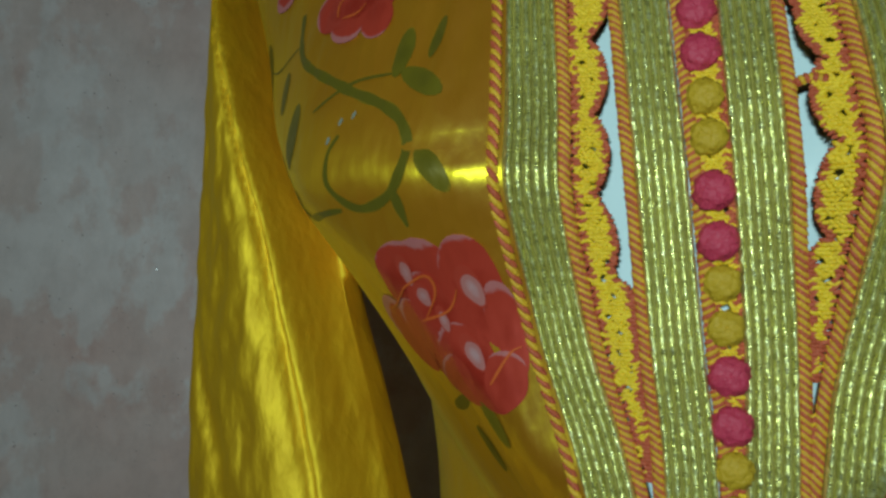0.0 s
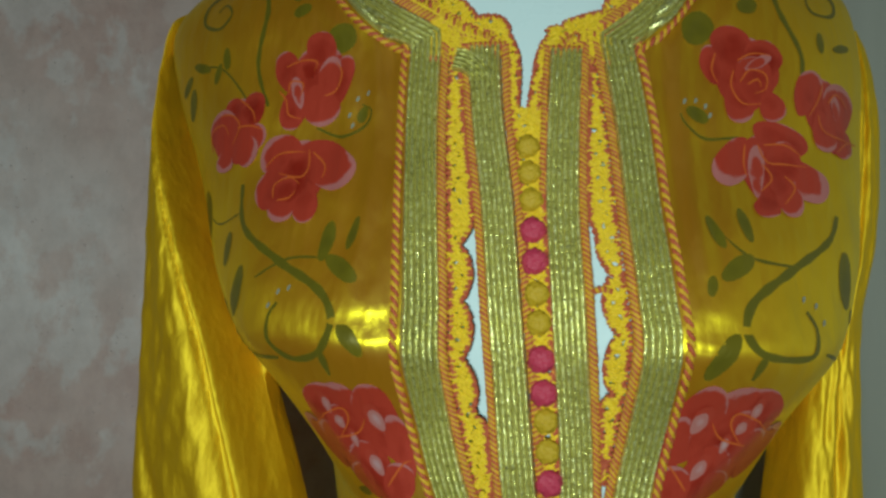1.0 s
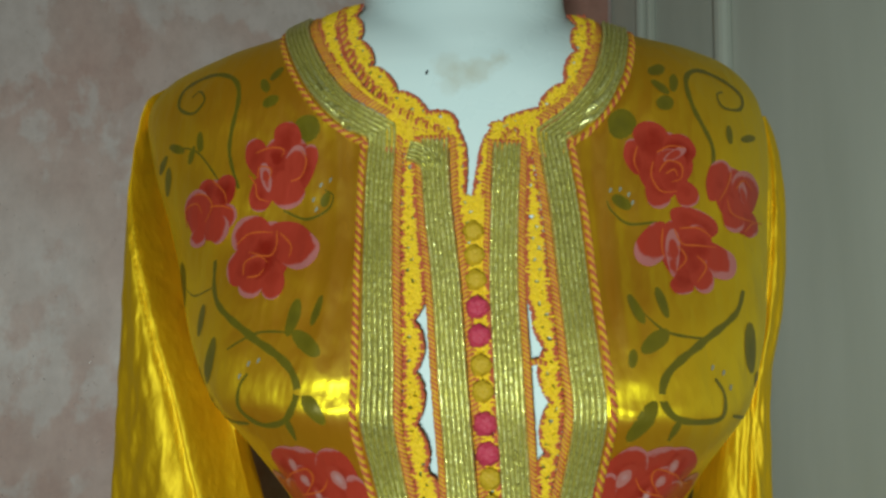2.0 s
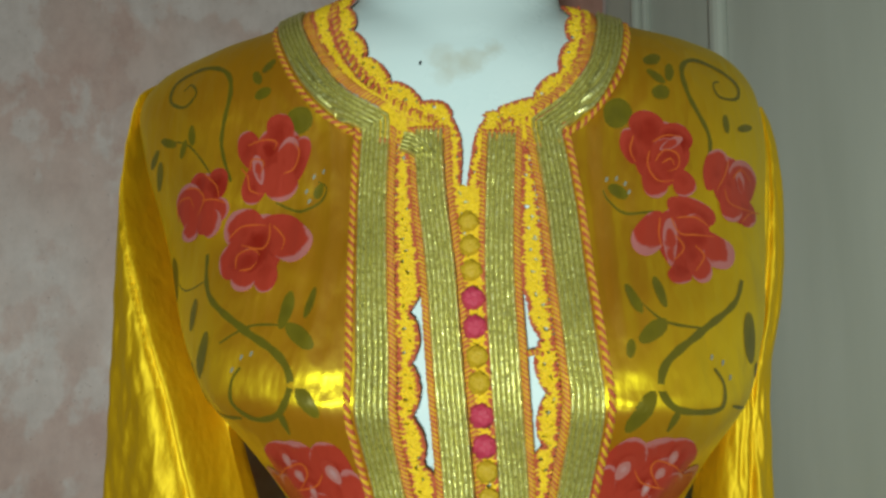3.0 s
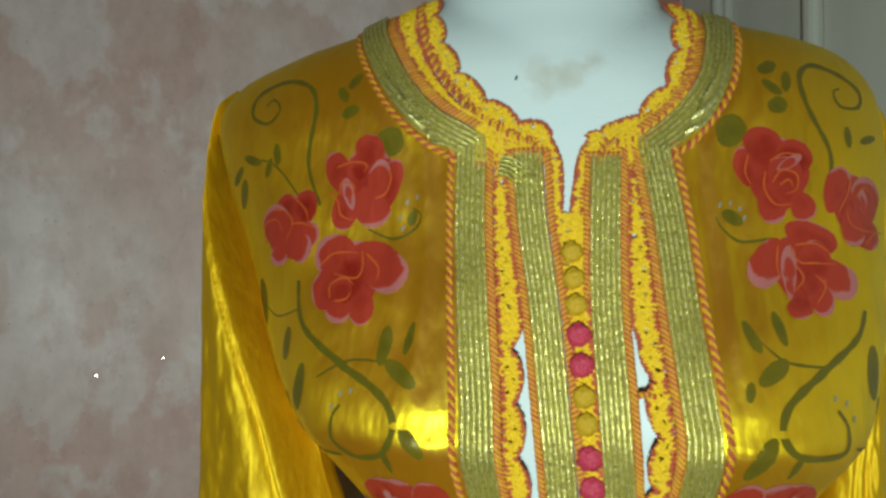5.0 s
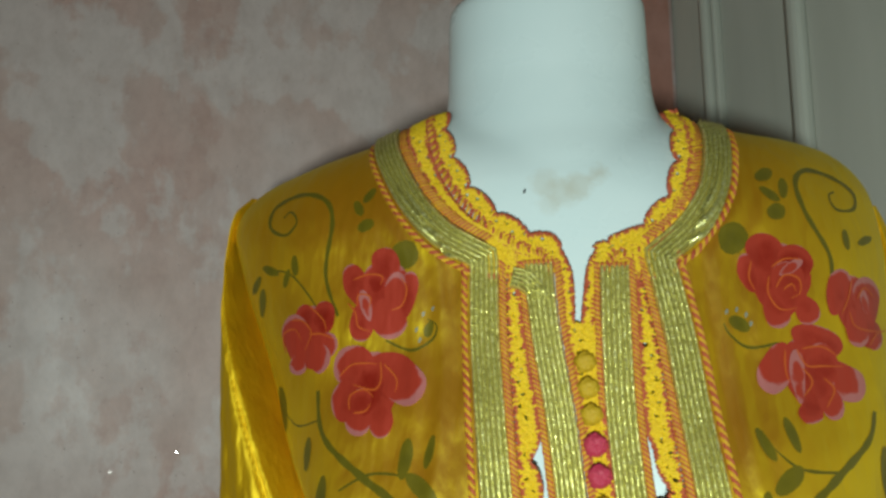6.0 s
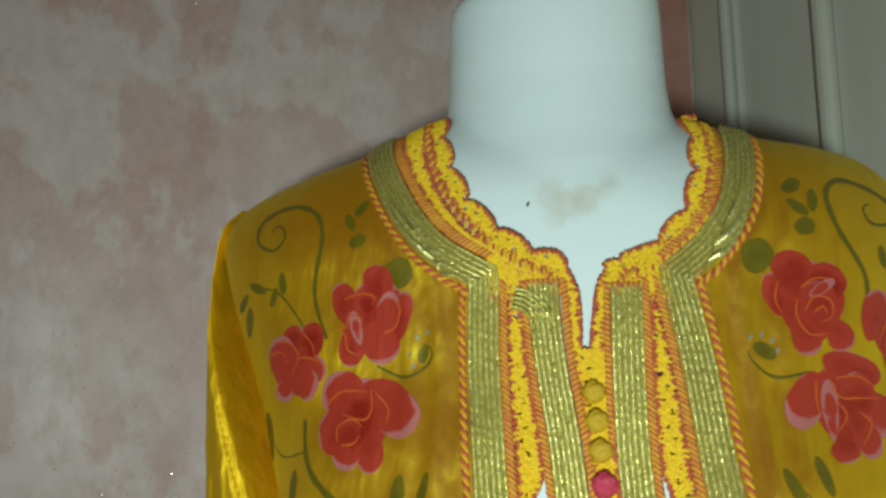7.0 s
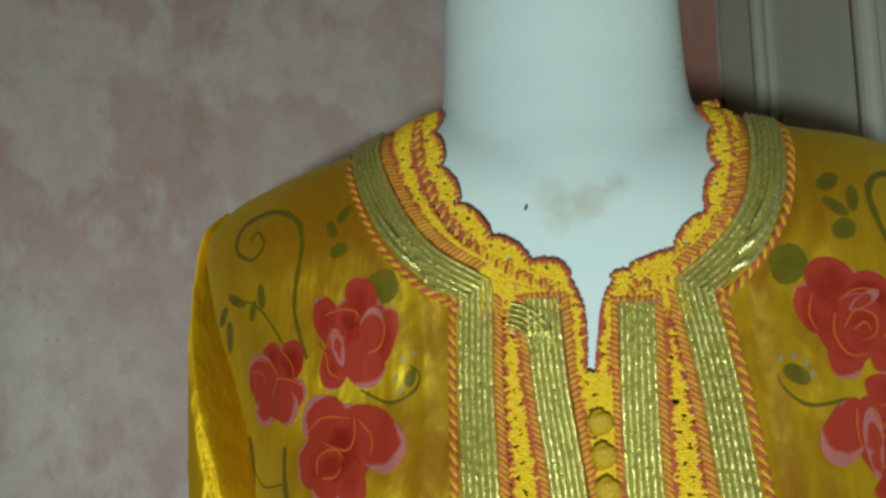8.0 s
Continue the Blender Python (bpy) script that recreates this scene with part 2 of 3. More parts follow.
def lerp_table(table, v):
    """Smooth interpolation in rows of (v, value), v rising."""
    if v <= table[0][0]:
        return table[0][1]
    for i in range(len(table) - 1):
        a, b = table[i], table[i + 1]
        if v <= b[0]:
            h = b[0] - a[0]
            s = (v - a[0]) / h
            before, after = table[max(i - 1, 0)], table[min(i + 2, len(table) - 1)]
            ma = (b[1] - before[1]) / (b[0] - before[0]) * h
            mb = (after[1] - a[1]) / (after[0] - a[0]) * h
            return ((2 * s**3 - 3 * s**2 + 1) * a[1] + (s**3 - 2 * s**2 + s) * ma
                    + (3 * s**2 - 2 * s**3) * b[1] + (s**3 - s**2) * mb)
    return table[-1][1]


LEFT_EDGE = [(0.0, -0.34), (0.5, -0.27), (0.85, -0.17), (1.0, -0.155), (1.12, -0.165), (1.21, -0.192), (1.29, -0.216), (1.35, -0.240), (1.39, -0.256), (1.42, -0.272), (1.48, -0.295)]
RIGHT_EDGE = [(0.0, 0.30), (0.5, 0.23), (0.85, 0.145), (1.0, 0.138), (1.12, 0.152), (1.225, 0.169), (1.26, 0.178), (1.31, 0.186), (1.35, 0.191), (1.39, 0.195), (1.42, 0.199), (1.48, 0.205)]
SHOULDER = [(-0.30, 1.380), (-0.262, 1.402), (-0.245, 1.417), (-0.225, 1.430), (-0.18, 1.446), (-0.14, 1.457), (-0.115, 1.467), (-0.09, 1.476), (0.0, 1.482), (0.05, 1.468), (0.085, 1.457), (0.11, 1.451), (0.14, 1.445), (0.165, 1.436), (0.183, 1.418), (0.194, 1.395), (0.21, 1.36)]
MIDLINE = [(0.0, -0.11), (0.5, -0.07), (0.9, 0.0), (1.05, -0.012), (1.14, -0.021), (1.20, -0.021), (1.26, -0.018), (1.327, -0.006), (1.40, 0.004), (1.46, 0.018)]
DEEP, ROUND, OVER = 0.09, 0.075, 0.06


def bulge(x, z, cx):
    up = 0.072 if z > 1.206 else 0.034
    return math.exp(-(abs(x - cx) / 0.084) ** 2.8 - (abs(z - 1.206) / up) ** 1.5)


def under_fold(x, z):
    """How far the cloth falls back below the bust, away from a slanting line towards the waist on each side."""
    left = -(x + 0.115) * 0.72 - (z - 1.176) * 0.70
    right = (x - 0.110) * 0.72 - (z - 1.176) * 0.70
    d = max(0.0, left, right)
    low = max(0.0, min(1.0, (z - 0.75) / 0.25))
    return min(0.13, 2.0 * d * d / (d + 0.020)) * low


def front(x, z):
    """The y of the front of the body at x, z."""
    a, b = lerp_table(LEFT_EDGE, z), lerp_table(RIGHT_EDGE, z)
    u = min(abs((2 * x - a - b) / (b - a)), 1.0)
    y = lerp_table(MIDLINE, z) + DEEP * (1 - math.sqrt(1 - u * u))
    y -= 0.034 * (bulge(x, z, -0.118) + bulge(x, z, 0.109))
    y += under_fold(x, z)
    d = max(lerp_table(SHOULDER, x) - z, 0.0)
    if d < ROUND:
        y += OVER * (0.25 + 0.75 * math.sqrt(1 - u * u)) * (1 - math.sqrt(max(0.0, 1 - ((ROUND - d) / ROUND) ** 2)))
    return y


def gather(x, z):
    """Small upright pleats where the cloth is sewn to the braid."""
    up = max(z - 1.365, 0.0)
    d = max(-0.076 - 0.65 * up - x, x - 0.0545 - 0.12 * max(1.365 - z, 0.0) - 0.5 * up)
    if d <= 0:
        return 0.0
    fall = math.exp(-d / 0.014) * smooth_step(0.0, 0.004, d) * smooth_step(1.22, 1.27, z) * smooth_step(1.43, 1.37, z)
    return 0.0034 * fall * math.sin(2 * math.pi * d / 0.017 + 4.0 * noise.noise(Vector((x * 4, z * 9, 1.9))))


def ripple(x, z):
    """Soft creases of the cloth."""
    p = noise.noise(Vector((x * 22, z * 7, 3.1)))
    q = noise.noise(Vector((x * 9 + z * 16, z * 20 - x * 12, 7.7)))
    # a short level fold beside the braid, over the fullest part
    fold = math.exp(-((z - 1.214 - 0.10 * (abs(x) - 0.075)) / 0.0035) ** 2) * smooth_step(0.066, 0.074, abs(x)) * smooth_step(0.118, 0.080, abs(x))
    return 0.0030 * p + 0.0025 * q + 0.0022 * fold + gather(x, z)


def cloth(x, z):
    return front(x, z) + ripple(x, z)


def lay(x, z, lift):
    """A point on the cloth, lifted off it along its normal."""
    e = 0.0015
    y = cloth(x, z)
    gx, gz = (cloth(x + e, z) - cloth(x - e, z)) / (2 * e), (cloth(x, z + e) - cloth(x, z - e)) / (2 * e)
    gx, gz = max(-3, min(3, gx)), max(-3, min(3, gz))
    n = Vector((gx, -1, gz)).normalized()
    return Vector((x, y, z)) + n * lift


def curve(points, step=0.002):
    """An even walk along a smooth line through (x, z) points."""
    fine = []
    for i in range(len(points) - 1):
        p0, p1, p2, p3 = (Vector(points[max(0, min(len(points) - 1, j))]) for j in (i - 1, i, i + 1, i + 2))
        for k in range(24):
            t = k / 24
            fine.append(0.5 * (2 * p1 + (p2 - p0) * t + (2 * p0 - 5 * p1 + 4 * p2 - p3) * t * t + (3 * p1 - p0 - 3 * p2 + p3) * t**3))
    fine.append(Vector(points[-1]))
    out, gone, want = [fine[0]], 0.0, step
    for a, b in zip(fine, fine[1:]):
        d = (b - a).length
        while d > 1e-9 and gone + d >= want:
            out.append(a.lerp(b, (want - gone) / d))
            want += step
        gone += d
    return out


def sides(line):
    """For each point of a line, the unit normal to its right, looking along it."""
    out = []
    for i in range(len(line)):
        t = (line[min(i + 1, len(line) - 1)] - line[max(i - 1, 0)]).normalized()
        n = Vector((t[1], -t[0]))
        if 0 < i < len(line) - 1:
            a = (line[i] - line[i - 1]).normalized()
            n /= max(0.6, abs(a.dot(t)))
        out.append(n)
    return out


def shifted(line, by):
    return [p + n * by for p, n in zip(line, sides(line))]


# ---- the figure: one plain mesh ----
def figure():
    v, f = [], []
    rows = [0.0, 0.3, 0.6, 0.8, 0.9] + [0.95 + 0.012 * i for i in range(44)]
    around = 56
    for z in rows:
        a, b = lerp_table(LEFT_EDGE, min(z, 1.42)), lerp_table(RIGHT_EDGE, min(z, 1.42))
        if z < 1.19:
            slim = smooth_step(1.19, 1.15, z)
            a, b = a + (-0.068 - a) * slim, b + (0.058 - b) * slim
        if z > 1.36:
            # the shoulders close towards the neck
            left = [(1.36, a + 0.012), (1.40, -0.222), (1.425, -0.19), (1.445, -0.14), (1.46, -0.105), (1.475, -0.085)]
            right = [(1.36, b - 0.012), (1.40, 0.172), (1.425, 0.148), (1.445, 0.095), (1.46, 0.068), (1.475, 0.05)]
            a, b = lerp_table(left, z), lerp_table(right, z)
        else:
            a, b = a + 0.012, b - 0.012
        c, w = (a + b) / 2, (b - a) / 2
        for k in range(around):
            th = 2 * math.pi * k / around
            x = c + w * math.cos(th)
            s = math.sin(th)
            y = front(x, z) + (0.0048 + 0.005 * smooth_step(1.325, 1.29, z)) if z >= 0.95 else 0.09 - 0.09 * abs(s)
            y = min(y, 0.098)
            if s < 0:
                y = 0.10 + (0.085 if z < 1.42 else 0.06) * -s
            v.append((x, y, z))
    n = len(rows)
    for i in range(n - 1):
        for k in range(around):
            f.append((i * around + k, i * around + (k + 1) % around, (i + 1) * around + (k + 1) % around, (i + 1) * around + k))
    f.append(tuple(reversed(range(around))))
    f.append(tuple((n - 1) * around + k for k in range(around)))
    # neck
    k0 = len(v)
    neck = ((1.37, 0.098, 0.080), (1.40, 0.095, 0.079), (1.43, 0.089, 0.073), (1.45, 0.081, 0.066), (1.47, 0.0745, 0.062), (1.49, 0.0720, 0.059),
            (1.52, 0.0710, 0.058), (1.547, 0.0705, 0.0575), (1.5535, 0.069, 0.055), (1.5565, 0.067, 0.050), (1.557, 0.03, 0.025))
    for z, rx, ry in neck:
        for k in range(around):
            th = 2 * math.pi * k / around
            v.append((-0.0155 - 0.004 * smooth_step(1.42, 1.46, z) + rx * math.cos(th), 0.090 - ry * math.sin(th), z))
    for i in range(len(neck) - 1):
        for k in range(around):
            f.append((k0 + i * around + k, k0 + i * around + (k + 1) % around, k0 + (i + 1) * around + (k + 1) % around, k0 + (i + 1) * around + k))
    f.append(tuple(k0 + k for k in reversed(range(around))))
    f.append(tuple(k0 + (len(neck) - 1) * around + k for k in range(around)))
    ob = mesh_object("mannequin", v, f, SKIN)
    r = ob.modifiers.new("remesh", "REMESH")
    r.mode, r.voxel_size, r.use_smooth_shade = "VOXEL", 0.0045, True
    s = ob.modifiers.new("smooth", "SMOOTH")
    s.factor, s.iterations = 0.5, 7
    return tagged(ob, "headless glossy white plastic mannequin with stained chest", "mannequin")


figure()

# ---- the kaftan ----
kaftan = tagged(new("kaftan"), "golden yellow satin kaftan with painted roses, gold braid and lace", "kaftan")
kaftan.location = (-0.02, 0.09, 0.0)

COLLAR_L = [(-0.130, 1.459), (-0.124, 1.438), (-0.106, 1.405), (-0.086, 1.382), (-0.0605, 1.366)]
STRAP_L = [(-0.0605, 1.366), (-0.0605, 1.32), (-0.058, 1.275), (-0.055, 1.228), (-0.0535, 1.195), (-0.045, 1.152), (-0.031, 1.105), (-0.02, 1.05), (-0.018, 0.95)]
COLLAR_R = [(0.084, 1.452), (0.081, 1.43), (0.073, 1.402), (0.058, 1.38), (0.039, 1.364)]
STRAP_R = [(0.039, 1.364), (0.046, 1.32), (0.050, 1.279), (0.055, 1.231), (0.057, 1.206), (0.052, 1.167), (0.045, 1.125), (0.040, 1.05), (0.038, 0.95)]
INNER_L = [(-0.029, 1.361), (-0.0285, 1.345), (-0.026, 1.317), (-0.0205, 1.277), (-0.0155, 1.227), (-0.012, 1.19), (-0.0085, 1.15), (-0.004, 1.104), (-0.003, 1.03), (-0.003, 0.95)]
INNER_R = [(0.0135, 1.358), (0.0125, 1.316), (0.0125, 1.275), (0.0155, 1.227), (0.018, 1.19), (0.020, 1.152), (0.0205, 1.106), (0.0205, 1.03), (0.0205, 0.95)]
NECK_L = [(-0.090, 1.476), (-0.086, 1.451), (-0.076, 1.423), (-0.061, 1.400), (-0.038, 1.3815), (-0.021, 1.374), (-0.0125, 1.360), (-0.0105, 1.345), (-0.0110, 1.326)]
NECK_R = [(0.055, 1.468), (0.058, 1.449), (0.054, 1.418), (0.046, 1.397), (0.025, 1.377), (0.010, 1.373), (0.0005, 1.361), (-0.0030, 1.345), (-0.0055, 1.326)]


def at_height(points, z):
    return lerp_table(sorted(((p[1], p[0]) for p in points)), z)


def bodice():
    v, f = [], []

    def sheet(edge, inner, nx, rows, back=False):
        k0 = len(v)
        for w in rows:
            for i in range(nx + 1):
                s = i / nx
                z = w
                for _ in range(4):
                    a, b = edge(z), inner(z)
                    x = a + (b - a) * (s**1.7 if not back else 0.5 - 0.5 * math.cos(math.pi * s))
                    z = 1.0 + (lerp_table(SHOULDER, x) - 1.0) * (w - 1.0) / 0.5 if w > 1 else w
                if back:
                    c, h = (edge(z) + inner(z)) / 2, abs(inner(z) - edge(z)) / 2
                    q = math.sqrt(max(0.0, 1 - ((x - c) / h) ** 2))
                    d = min(1.0, max(lerp_table(SHOULDER, x) - z, 0) / 0.09)
                    y = front(x, z) + 0.24 * q * math.sqrt(1 - (1 - d) ** 2)
                else:
                    y = cloth(x, z)
                v.append((x, y, z))
        n = nx + 1
        for j in range(len(rows) - 1):
            for i in range(nx):
                f.append((k0 + j * n + i, k0 + j * n + i + 1, k0 + (j + 1) * n + i + 1, k0 + (j + 1) * n + i))

    low = [0.002, 0.2, 0.4, 0.6, 0.75, 0.85, 0.93]
    rows = low + [1.0 + 0.5 * (1 - (1 - k / 110) ** 1.5) for k in range(111)]
    left, right = lambda z: lerp_table(LEFT_EDGE, z), lambda z: lerp_table(RIGHT_EDGE, z)
    meet_l = COLLAR_L[:-1] + STRAP_L
    meet_r = COLLAR_R[:-1] + STRAP_R
    sheet(left, lambda z: at_height(meet_l, z) if z > 0.94 else 0.004, 70, rows)
    sheet(right, lambda z: at_height(meet_r, z) if z > 0.94 else 0.004, 70, rows)
    sheet(left, right, 40, low + [1.0 + 0.5 * (1 - (1 - k / 40) ** 1.5) for k in range(41)], back=True)
    part(mesh_object("bodice", v, f, SATIN), kaftan, "golden yellow satin front, back and skirt")


bodice()


def sleeve(outer, inner, mid_y, half_y, grooves, phase):
    """A hanging sleeve: a flattened tube whose long folds fan out from the shoulder.
    grooves: (line across the sleeve by height, width, depth, step down behind it)."""
    v, f = [], []
    n, rows = 150, 150
    z0, z1 = outer[0][0], outer[-1][0]
    for j in range(rows + 1):
        z = z0 + (z1 - z0) * (1 - (1 - j / rows) ** 1.3)
        a, b = lerp_table(outer, z), lerp_table(inner, z)
        my, hy = lerp_table(mid_y, z), lerp_table(half_y, z)
        for k in range(n):
            th = 2 * math.pi * k / n
            s = 0.5 - 0.5 * math.cos(th)
            sn = math.sin(th)
            y = my - hy * math.copysign(abs(sn) ** 0.38, sn)
            dent = 0.0
            if sn > 0:
                dent += 0.022 * max(0.0, 0.6 - s)
                for line, wide, deep, step in grooves:
                    g = lerp_table(line, z) + 0.015 * noise.noise(Vector((wide * 70, z * 17, phase)))
                    dent += deep * math.exp(-((s - g) / wide) ** 2) + step * smooth_step(g - wide * 0.4, g + wide * 1.5 + (0.4 if step > 0.01 else 0.0), s)
                crumple = 0.5 + 0.5 * smooth_step(1.36, 1.2, z)
                dent += 1.4 * crumple * (0.0018 * noise.noise(Vector((s * 3 + phase, z * 10 + s * 5, 1.3))) + 0.0017 * noise.noise(Vector((s * 5 + z * 30, z * 44 - s * 8, 5)))
                                   + 0.0008 * noise.noise(Vector((s * 11 - z * 60, z * 90 + s * 12, 9))))
                dent *= min(1.0, max(0.0, (z1 + 0.004 - z) / 0.04)) * sn**0.4
            v.append((x_of(a, b, s), y + dent, z))
    for j in range(rows):
        for k in range(n):
            f.append((j * n + k, (j + 1) * n + k, (j + 1) * n + (k + 1) % n, j * n + (k + 1) % n))
    f.append(tuple(range(n)))
    f.append(tuple(rows * n + k for k in reversed(range(n))))
    part(mesh_object("sleeve", v, f, SLEEVE), kaftan, "creased hanging satin sleeve")


def x_of(a, b, s):
    return a + (b - a) * s


sleeve([(0.62, -0.27), (0.9, -0.248), (1.08, -0.257), (1.20, -0.258), (1.28, -0.2595), (1.366, -0.2615), (1.392, -0.260), (1.412, -0.255), (1.427, -0.247)],
       [(0.62, -0.13), (0.9, -0.118), (1.0, -0.130), (1.07, -0.147), (1.122, -0.162), (1.155, -0.173), (1.194, -0.184), (1.235, -0.198), (1.30, -0.217), (1.343, -0.228), (1.38, -0.235), (1.412, -0.239), (1.427, -0.241)],
       [(0.62, 0.09), (1.0, 0.084), (1.2, 0.084), (1.35, 0.090), (1.412, 0.098), (1.427, 0.100)],
       [(0.62, 0.045), (1.0, 0.044), (1.2, 0.042), (1.35, 0.036), (1.412, 0.028), (1.427, 0.006)],
       [([(1.0, 0.78), (1.07, 0.77), (1.10, 0.76), (1.176, 0.71), (1.232, 0.61), (1.29, 0.41), (1.335, 0.15), (1.37, 0.05)], 0.022, 0.005, 0.065),
        ([(1.20, 0.92), (1.25, 0.84), (1.32, 0.62), (1.38, 0.48)], 0.05, 0.0032, -0.002),
        ([(0.95, 0.42), (1.08, 0.26), (1.14, 0.10), (1.18, 0.0)], 0.045, 0.003, 0.0)], 0.4)
sleeve([(0.62, 0.21), (0.9, 0.19), (1.13, 0.186), (1.20, 0.186), (1.227, 0.189), (1.26, 0.197), (1.31, 0.203), (1.36, 0.204), (1.385, 0.201), (1.40, 0.196)],
       [(0.62, 0.11), (0.9, 0.12), (1.13, 0.143), (1.227, 0.158), (1.30, 0.172), (1.375, 0.184), (1.40, 0.190)],
       [(0.62, 0.09), (1.0, 0.086), (1.2, 0.088), (1.35, 0.096), (1.40, 0.1)],
       [(0.62, 0.045), (1.0, 0.042), (1.2, 0.036), (1.35, 0.024), (1.40, 0.006)],
       [([(1.0, 0.45), (1.2, 0.5), (1.38, 0.5)], 0.06, 0.005, 0.0)], 2.1)


# ---- trimmings ----
def braid(name, line, width, ribs, label, lift=0.0010, high=0.0030, rough=0.00024):
    """Gold cords wound with tinsel, lying side by side, shade painted into the grooves."""
    per = 8
    v, f, idx = [], [], []
    side = sides(line)
    m = ribs * per + 1
    for i, (p, n) in enumerate(zip(line, side)):
        for k in range(m):
            o = (k / (m - 1) - 0.5) * width
            t = (k % per) / per
            round_off = max(0.0, 1 - ((t - 0.5) / 0.40) ** 2)
            h = lift * (round_off > 0) + high * math.sqrt(round_off) if 0 < k < m - 1 else 0.0
            twist = (0.00020 * math.sin(i * 1.7 + k * 0.9) + random.uniform(-rough, rough)) if round_off > 0 else 0.0
            q = p + n * o
            v.append(lay(q[0], q[1], h + twist))
    for i in range(len(line) - 1):
        for k in range(m - 1):
            f.append((i * m + k, i * m + k + 1, (i + 1) * m + k + 1, (i + 1) * m + k))
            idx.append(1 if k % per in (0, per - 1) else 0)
    return part(mesh_object(name, v, f, (GOLD, GROOVE_SHADE), indices=idx), kaftan, label)


def seed_mesh(v, f, idx, centre, along, across, out, ln, wd, hi, which):
    """One stitch: a small long bead."""
    k = len(v)
    rings = ((-1.0, 0.25), (-0.55, 0.9), (0.0, 1.0), (0.55, 0.9), (1.0, 0.25))
    for a, r in rings:
        for j in range(5):
            th = math.pi * j / 4
            v.append(centre + along * (a * ln) + across * (math.cos(th) * wd * r) + out * (math.sin(th) * hi * r))
    for i in range(4):
        for j in range(4):
            f.append((k + i * 5 + j, k + (i + 1) * 5 + j, k + (i + 1) * 5 + j + 1, k + i * 5 + j + 1))
            idx.append(which)


def cord(line, width, pitch=0.0019, slant=0.95, lift=0.0004, mats=None, high=0.0016, turn=1, label="twisted crimson and amber cord edging"):
    """An edging of slanting stitches in two colours."""
    v, f, idx = [], [], []
    step = (line[1] - line[0]).length
    side = sides(line)
    every = max(1, round(pitch / step))
    for c, i in enumerate(range(0, len(line), every)):
        p, n = line[i], side[i].normalized()
        t = Vector((-n[1], n[0]))
        d = (n * math.cos(slant) + t * math.sin(slant) * turn) * (width / 2)
        a, b, mid = lay(*(p - d), lift), lay(*(p + d), lift), lay(p[0], p[1], lift)
        along = (b - a) / 2
        out = (mid - lay(p[0], p[1], lift - 0.001)).normalized()
        across = along.normalized().cross(out).normalized()
        j = 1 + random.uniform(-0.12, 0.12)
        seed_mesh(v, f, idx, (a + b) / 2 + out * 0.0002, along * j, across, out, 1.0, pitch * 0.62, high * j, c % 2)
    return tagged(part(mesh_object("cord", v, f, mats or (CRIMSON, AMBER), indices=idx), kaftan, label), kind="stuff")


def lace(start, finish, label, holes=True, rim=True):
    """Crochet between two lines of equal length: rows of knotted thread with gaps, and a crimson stitched rim on the second line."""
    v, f, idx = [], [], []

    def knot(p, n, size, which):
        a = lay(p[0], p[1], 0.0006)
        out = (lay(p[0], p[1], 0.0016) - a).normalized()
        side = Vector((n[0], 0, n[1]))
        ang = random.uniform(-0.9, 0.9)
        side = (side * math.cos(ang) + side.cross(out) * math.sin(ang)).normalized()
        seed_mesh(v, f, idx, a, side, side.cross(out).normalized(), out, size * 1.35, size * 0.62, size * 0.75, which)

    gone = 0.0
    for i in range(len(start)):
        p, q = start[i], finish[i]
        if i:
            gone += (start[i] - start[i - 1]).length
        across = q - p
        w = across.length
        if w < 0.0008:
            continue
        n = across.normalized()
        count = max(1, round(w / 0.0015))
        for k in range(count):
            s = (k + 0.5 + (0.25 if i % 2 else -0.25)) / count
            o = s * w
            # open eyes in the crochet
            eye = math.hypot(((gone / 0.0062) % 1 - 0.5) * 6.2, (o * 1000 - 3.6 - (2.6 if int(gone / 0.0062) % 2 else 0)))
            if holes and eye < 1.25 and w > 0.005:
                continue
            knot(p + n * o, n, 0.00125 * random.uniform(0.85, 1.2), 1 if rim and (k in (0, count - 1)) and random.random() < 0.65 else 0)
        if rim:
            knot(q, n, 0.0012, 1)
            if i % 2 == 0:
                knot(p, n, 0.0011, 1)
    return tagged(part(mesh_object("lace", v, f, (YELLOW, CRIMSON), indices=idx), kaftan, label), kind="stuff")


def resampled(line, count):
    out = []
    for i in range(count):
        t = i / (count - 1) * (len(line) - 1)
        k = min(int(t), len(line) - 2)
        out.append(line[k].lerp(line[k + 1], t - k))
    return out


W = 0.0172
STEP = 0.0013


def strap_set(collar, strap, toward):
    """Collar band and outer strap of one side, in one piece, with its edgings. toward: +1 where the neck lies to the line's right."""
    c, s = curve(collar, STEP), curve(strap, STEP)
    line = c[:-1] + s
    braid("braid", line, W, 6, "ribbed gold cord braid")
    outside = -toward
    cord(shifted(line, outside * (W / 2 + 0.0032)), 0.0066, turn=-1, slant=0.98)


strap_set(COLLAR_L, STRAP_L, -1)
strap_set(COLLAR_R, STRAP_R, 1)
for pts in (INNER_L, INNER_R):
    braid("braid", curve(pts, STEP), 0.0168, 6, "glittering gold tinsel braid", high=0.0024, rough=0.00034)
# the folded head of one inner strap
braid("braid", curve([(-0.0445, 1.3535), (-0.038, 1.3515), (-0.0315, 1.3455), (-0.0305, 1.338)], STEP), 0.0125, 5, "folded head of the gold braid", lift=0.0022)


